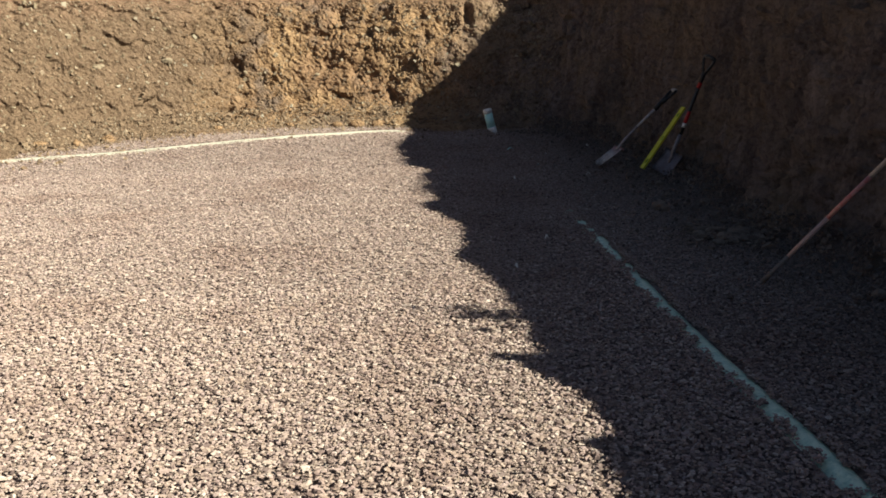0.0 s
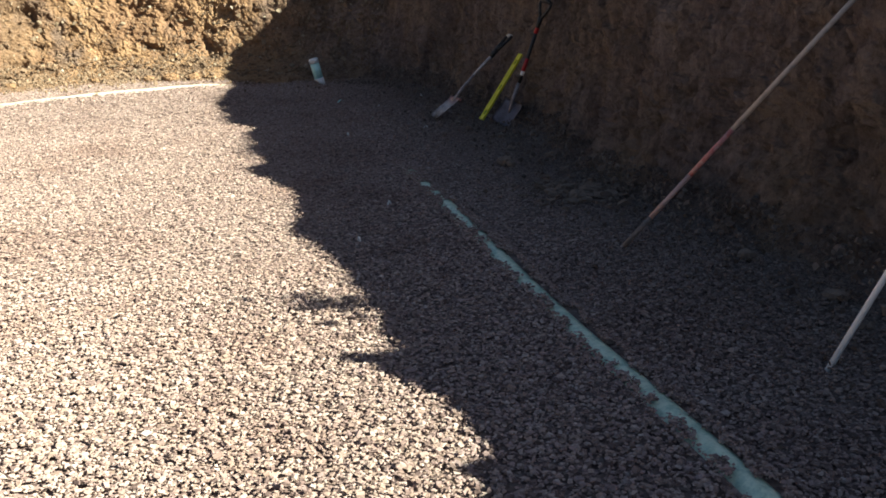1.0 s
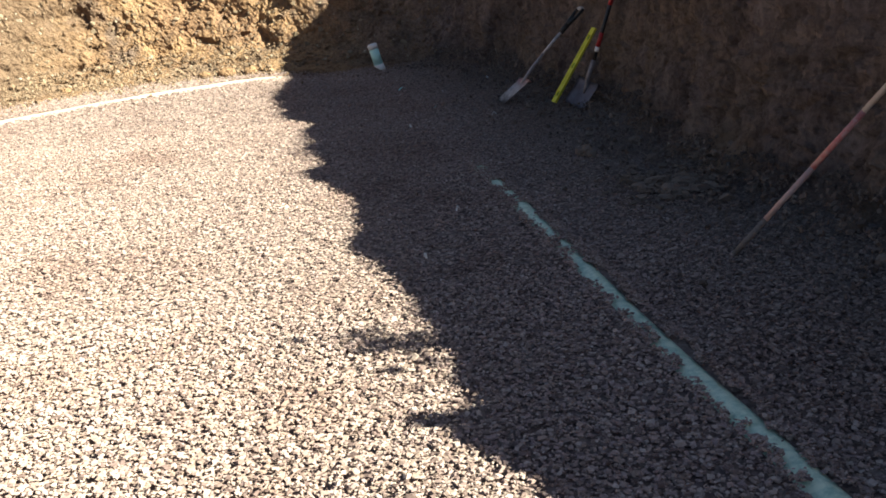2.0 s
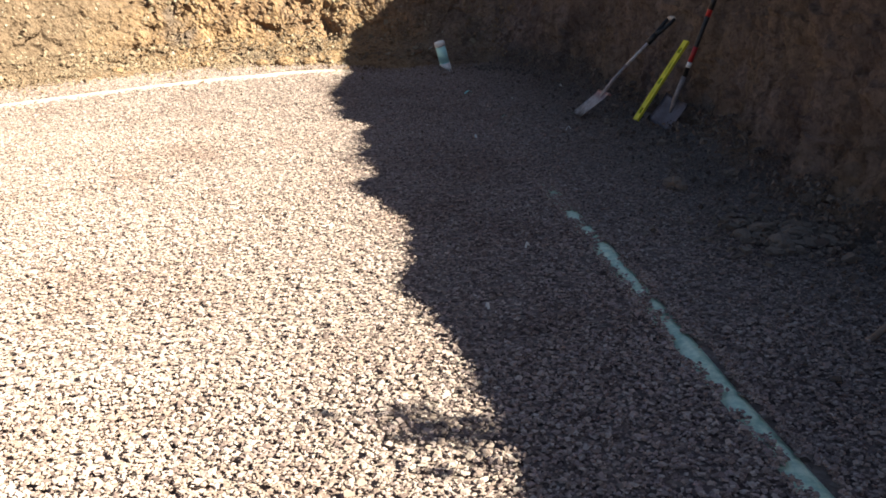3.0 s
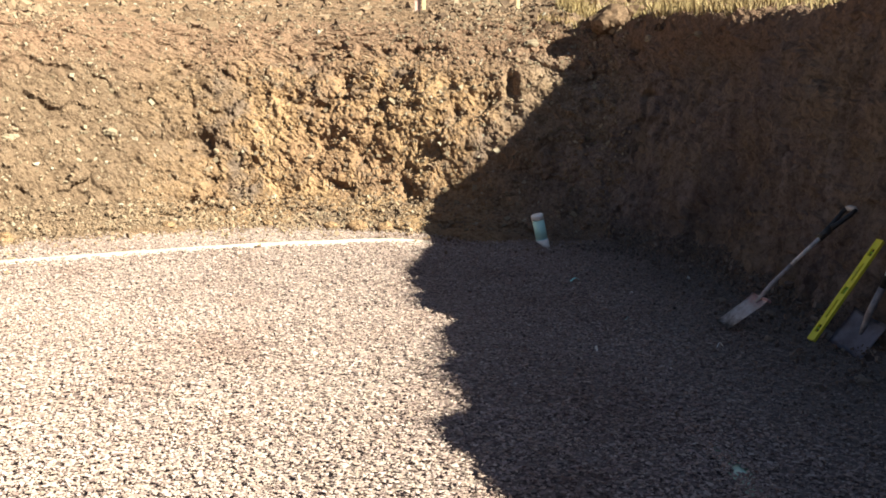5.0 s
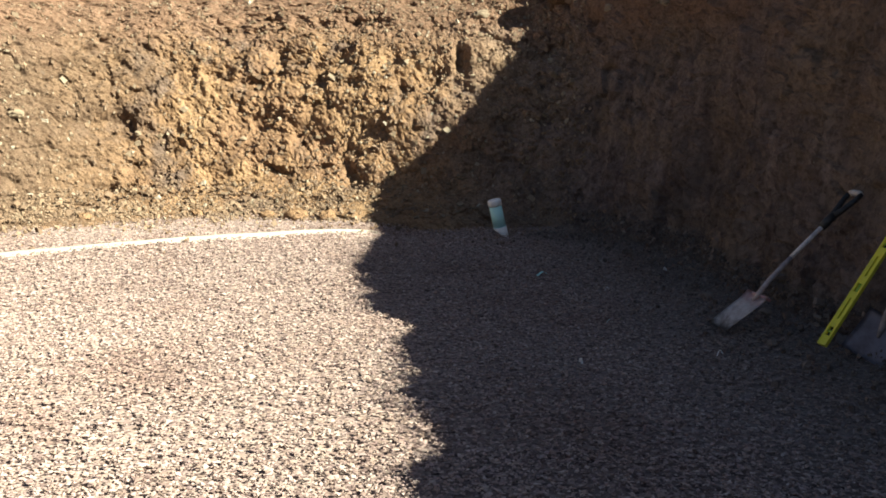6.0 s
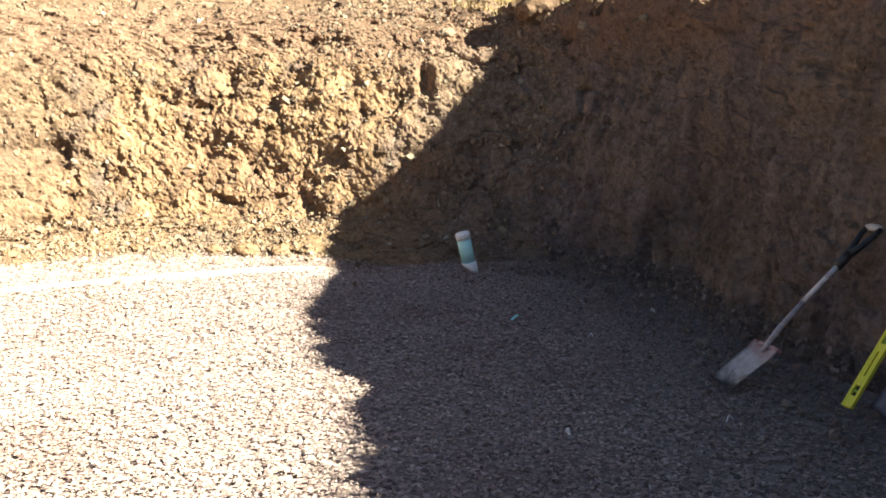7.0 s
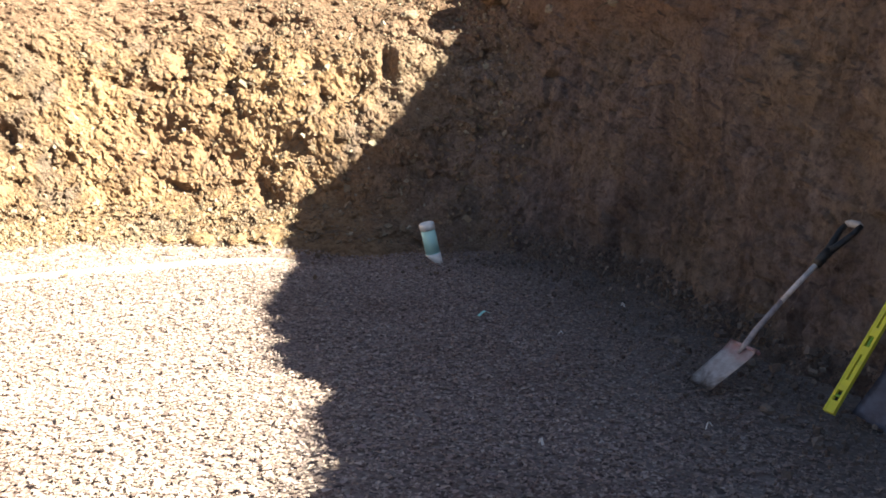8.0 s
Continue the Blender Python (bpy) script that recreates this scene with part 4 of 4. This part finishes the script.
# ---- dry grass, roots and weeds on the crest ----
def blades(name, roots, heights, lean, material, width=0.006):
    """Bent grass blades, each three narrow faces."""
    n = len(roots)
    a = rng.uniform(0, 2 * math.pi, n)
    side = np.stack([np.cos(a), np.sin(a), np.zeros(n)], 1) * (width * rng.uniform(0.6, 1.4, n))[:, None]
    b = rng.uniform(0, 2 * math.pi, n)
    tip = np.stack([np.cos(b), np.sin(b), np.zeros(n)], 1) * (heights * rng.uniform(0.1, 1.0, n) * lean)[:, None]
    h = np.stack([np.zeros(n), np.zeros(n), heights], 1)
    v = np.stack([roots - side, roots + side, roots + h * 0.55 + tip * 0.35 + side * 0.8, roots + h * 0.55 + tip * 0.35 - side * 0.8, roots + h * 0.95 + tip], 1)
    f = np.arange(n)[:, None] * 5
    quads = np.concatenate([f, f + 1, f + 2, f + 3], 1)
    tris = np.concatenate([f + 3, f + 2, f + 4, f + 4], 1)[:, :3]
    me = bpy.data.meshes.new(name)
    me.from_pydata(v.reshape(-1, 3).tolist(), [], quads.tolist() + tris.tolist())
    me.materials.append(material)
    return new(name, me)


crest_row = int(np.argmin(np.abs(V - 1.02)))
gi = rng.integers(corner - 460, corner + 75, 24000)
gv = rng.integers(crest_row, nv - 1, 24000)
clump = vnoise(moved[gi, gv], 2.2, 120) > -0.25
gi, gv = gi[clump], gv[clump]
roots_ = moved[gi, gv] + rng.normal(0, 0.03, (len(gi), 3)) * (1, 1, 0)
inland = np.linalg.norm(moved[gi, gv] - moved[gi, crest_row], axis=1)
tall = rng.gamma(4, 0.025, len(gi)).clip(0.03, 0.26) * (0.8 + 0.9 * step(inland, 0.2, 0.9))
tagged(blades("dry_grass", roots_, tall, 0.9, STRAW), "dry straw-coloured grass on top of the shaded bank", "grass", kind="stuff")
gi = rng.integers(south, corner, 2600)
gv = rng.integers(crest_row - 3, crest_row + 10, 2600)
clump = vnoise(moved[gi, gv], 3.0, 130) > 0.15
roots_ = moved[gi, gv][clump]
tagged(blades("grass_fringe", roots_, rng.gamma(4, 0.02, len(roots_)).clip(0.03, 0.2), 0.8, STRAW), "short dry grass fringing the bank's edge", "grass", kind="stuff")


def weed(at, high, seed):
    """A dead branching weed."""
    r_ = random.Random(seed)
    w_ = thing("dry_weed", Matrix.Translation(at), "dead branching weed on the bank's edge", "weed", "dry weeds")
    bm = tube(bmesh.new(), [(0, 0, -0.05), (0.01, 0, high * 0.5), (-0.01, 0.02, high)], [0.006, 0.005, 0.003], 6)
    for _ in range(7):
        z_ = high * r_.uniform(0.3, 0.95)
        a_ = r_.uniform(0, 6.28)
        d_ = high * r_.uniform(0.18, 0.4)
        tube(bm, [(0, 0, z_), (math.cos(a_) * d_ * 0.6, math.sin(a_) * d_ * 0.6, z_ + d_ * 0.5), (math.cos(a_) * d_, math.sin(a_) * d_, z_ + d_ * 0.6)], [0.004, 0.003, 0.002], 5)
    part("stem", bm, TWIG, w_)
    n = 95
    lp = np.array([(r_.gauss(0, high * 0.24), r_.gauss(0, high * 0.24), high * r_.uniform(0.3, 1.05)) for _ in range(n)])
    lf = blades("leaves", lp, np.array([r_.uniform(0.02, 0.05) for _ in range(n)]), 1.5, TWIG, 0.018)
    lf.parent = w_
    return w_


def crest_at(y_):
    k_ = int(np.argmin(np.abs(moved[:corner + 1, crest_row, 1] - y_) + (moved[:corner + 1, crest_row, 0] < 2) * 9))
    return tuple(moved[k_, crest_row])


for n, (y_, h_) in enumerate(((2.02, 0.22), (1.5, 0.05))):
    weed(crest_at(y_), h_, 5 + n)


# ---- litter and roots ----
def strip_scrap(at, length, width, turn, material, label):
    """A curled plastic shaving."""
    bm = bmesh.new()
    rows_ = []
    for n in range(9):
        t = n / 8 - 0.5
        c_ = Vector((t * length, 0.25 * length * t * t, 0.012 * math.cos(t * 5)))
        rows_.append([bm.verts.new(c_ + Vector((0, sg * width / 2, dz))) for sg, dz in ((-1, 0), (1, 0.003))])
    for a, b in zip(rows_[:-1], rows_[1:]):
        bm.faces.new((a[0], a[1], b[1], b[0]))
    bmesh.ops.solidify(bm, geom=bm.faces[:], thickness=0.002)
    ob = part("plastic_scrap", bm, material)
    ob.matrix_world = Matrix.Translation(Vector(floor_at(*at)) + Vector((0, 0, 0.008))) @ pose(0, 0, 0, 0, 0, turn)
    return tagged(ob, label, "scrap", "scraps on the gravel")


for n, (px, py, ln, wd) in enumerate(((1.81, 9.55, 0.09, 0.018), (2.62, 9.65, 0.035, 0.012), (1.92, 8.35, 0.04, 0.008), (2.25, 7.75, 0.05, 0.006), (1.62, 7.7, 0.03, 0.01), (2.1, 9.1, 0.03, 0.01),
                                      (1.5, 5.2, 0.025, 0.01), (1.25, 4.6, 0.025, 0.01))):
    strip_scrap((px, py), ln, wd, 35 + 61 * n, RISER_GREEN if n in (0, 2) else WHITE_PLASTIC, "thin turquoise plastic shaving on gravel" if n in (0, 2) else "small white plastic scrap on gravel")


def root(at, way, length, seed):
    """A thin torn root sticking out of the earth."""
    r_ = random.Random(seed)
    d = Vector(way).normalized()
    pts = [Vector(at) + d * (length * t) + Vector((r_.gauss(0, 0.008), r_.gauss(0, 0.008), r_.gauss(0, 0.008) - 0.25 * length * t * t)) for t in (-0.2, 0.1, 0.35, 0.6, 0.8, 1.0)]
    ob = part("root", smooth_tube(pts, [0.006, 0.006, 0.005, 0.004, 0.003, 0.002], 6), TWIG)
    return tagged(ob, "thin torn root sticking out of the bank", "root", "roots")


for n, (px, py, pz_, wx, wy, wz, ln) in enumerate(((-1.28, 13.07, 1.58, 0.1, -0.6, 0.8, 0.22), (1.62, 12.1, 0.45, -0.7, -0.5, 0.3, 0.16), (2.3, 13.3, 1.8, -0.2, -0.7, -0.5, 0.2), (2.6, 13.2, 1.9, -0.3, -0.6, -0.6, 0.22),
                                                   (3.1, 12.8, 1.95, -0.6, -0.4, -0.6, 0.2), (3.3, 11.5, 1.85, -0.9, 0, -0.5, 0.16), (0.2, 13.4, 1.6, 0.1, -0.7, 0.3, 0.15), (-0.6, 13.3, 1.55, 0, -0.7, -0.4, 0.18))):
    root(bank_at(px, py, pz_), (wx, wy, wz), ln, 200 + n)
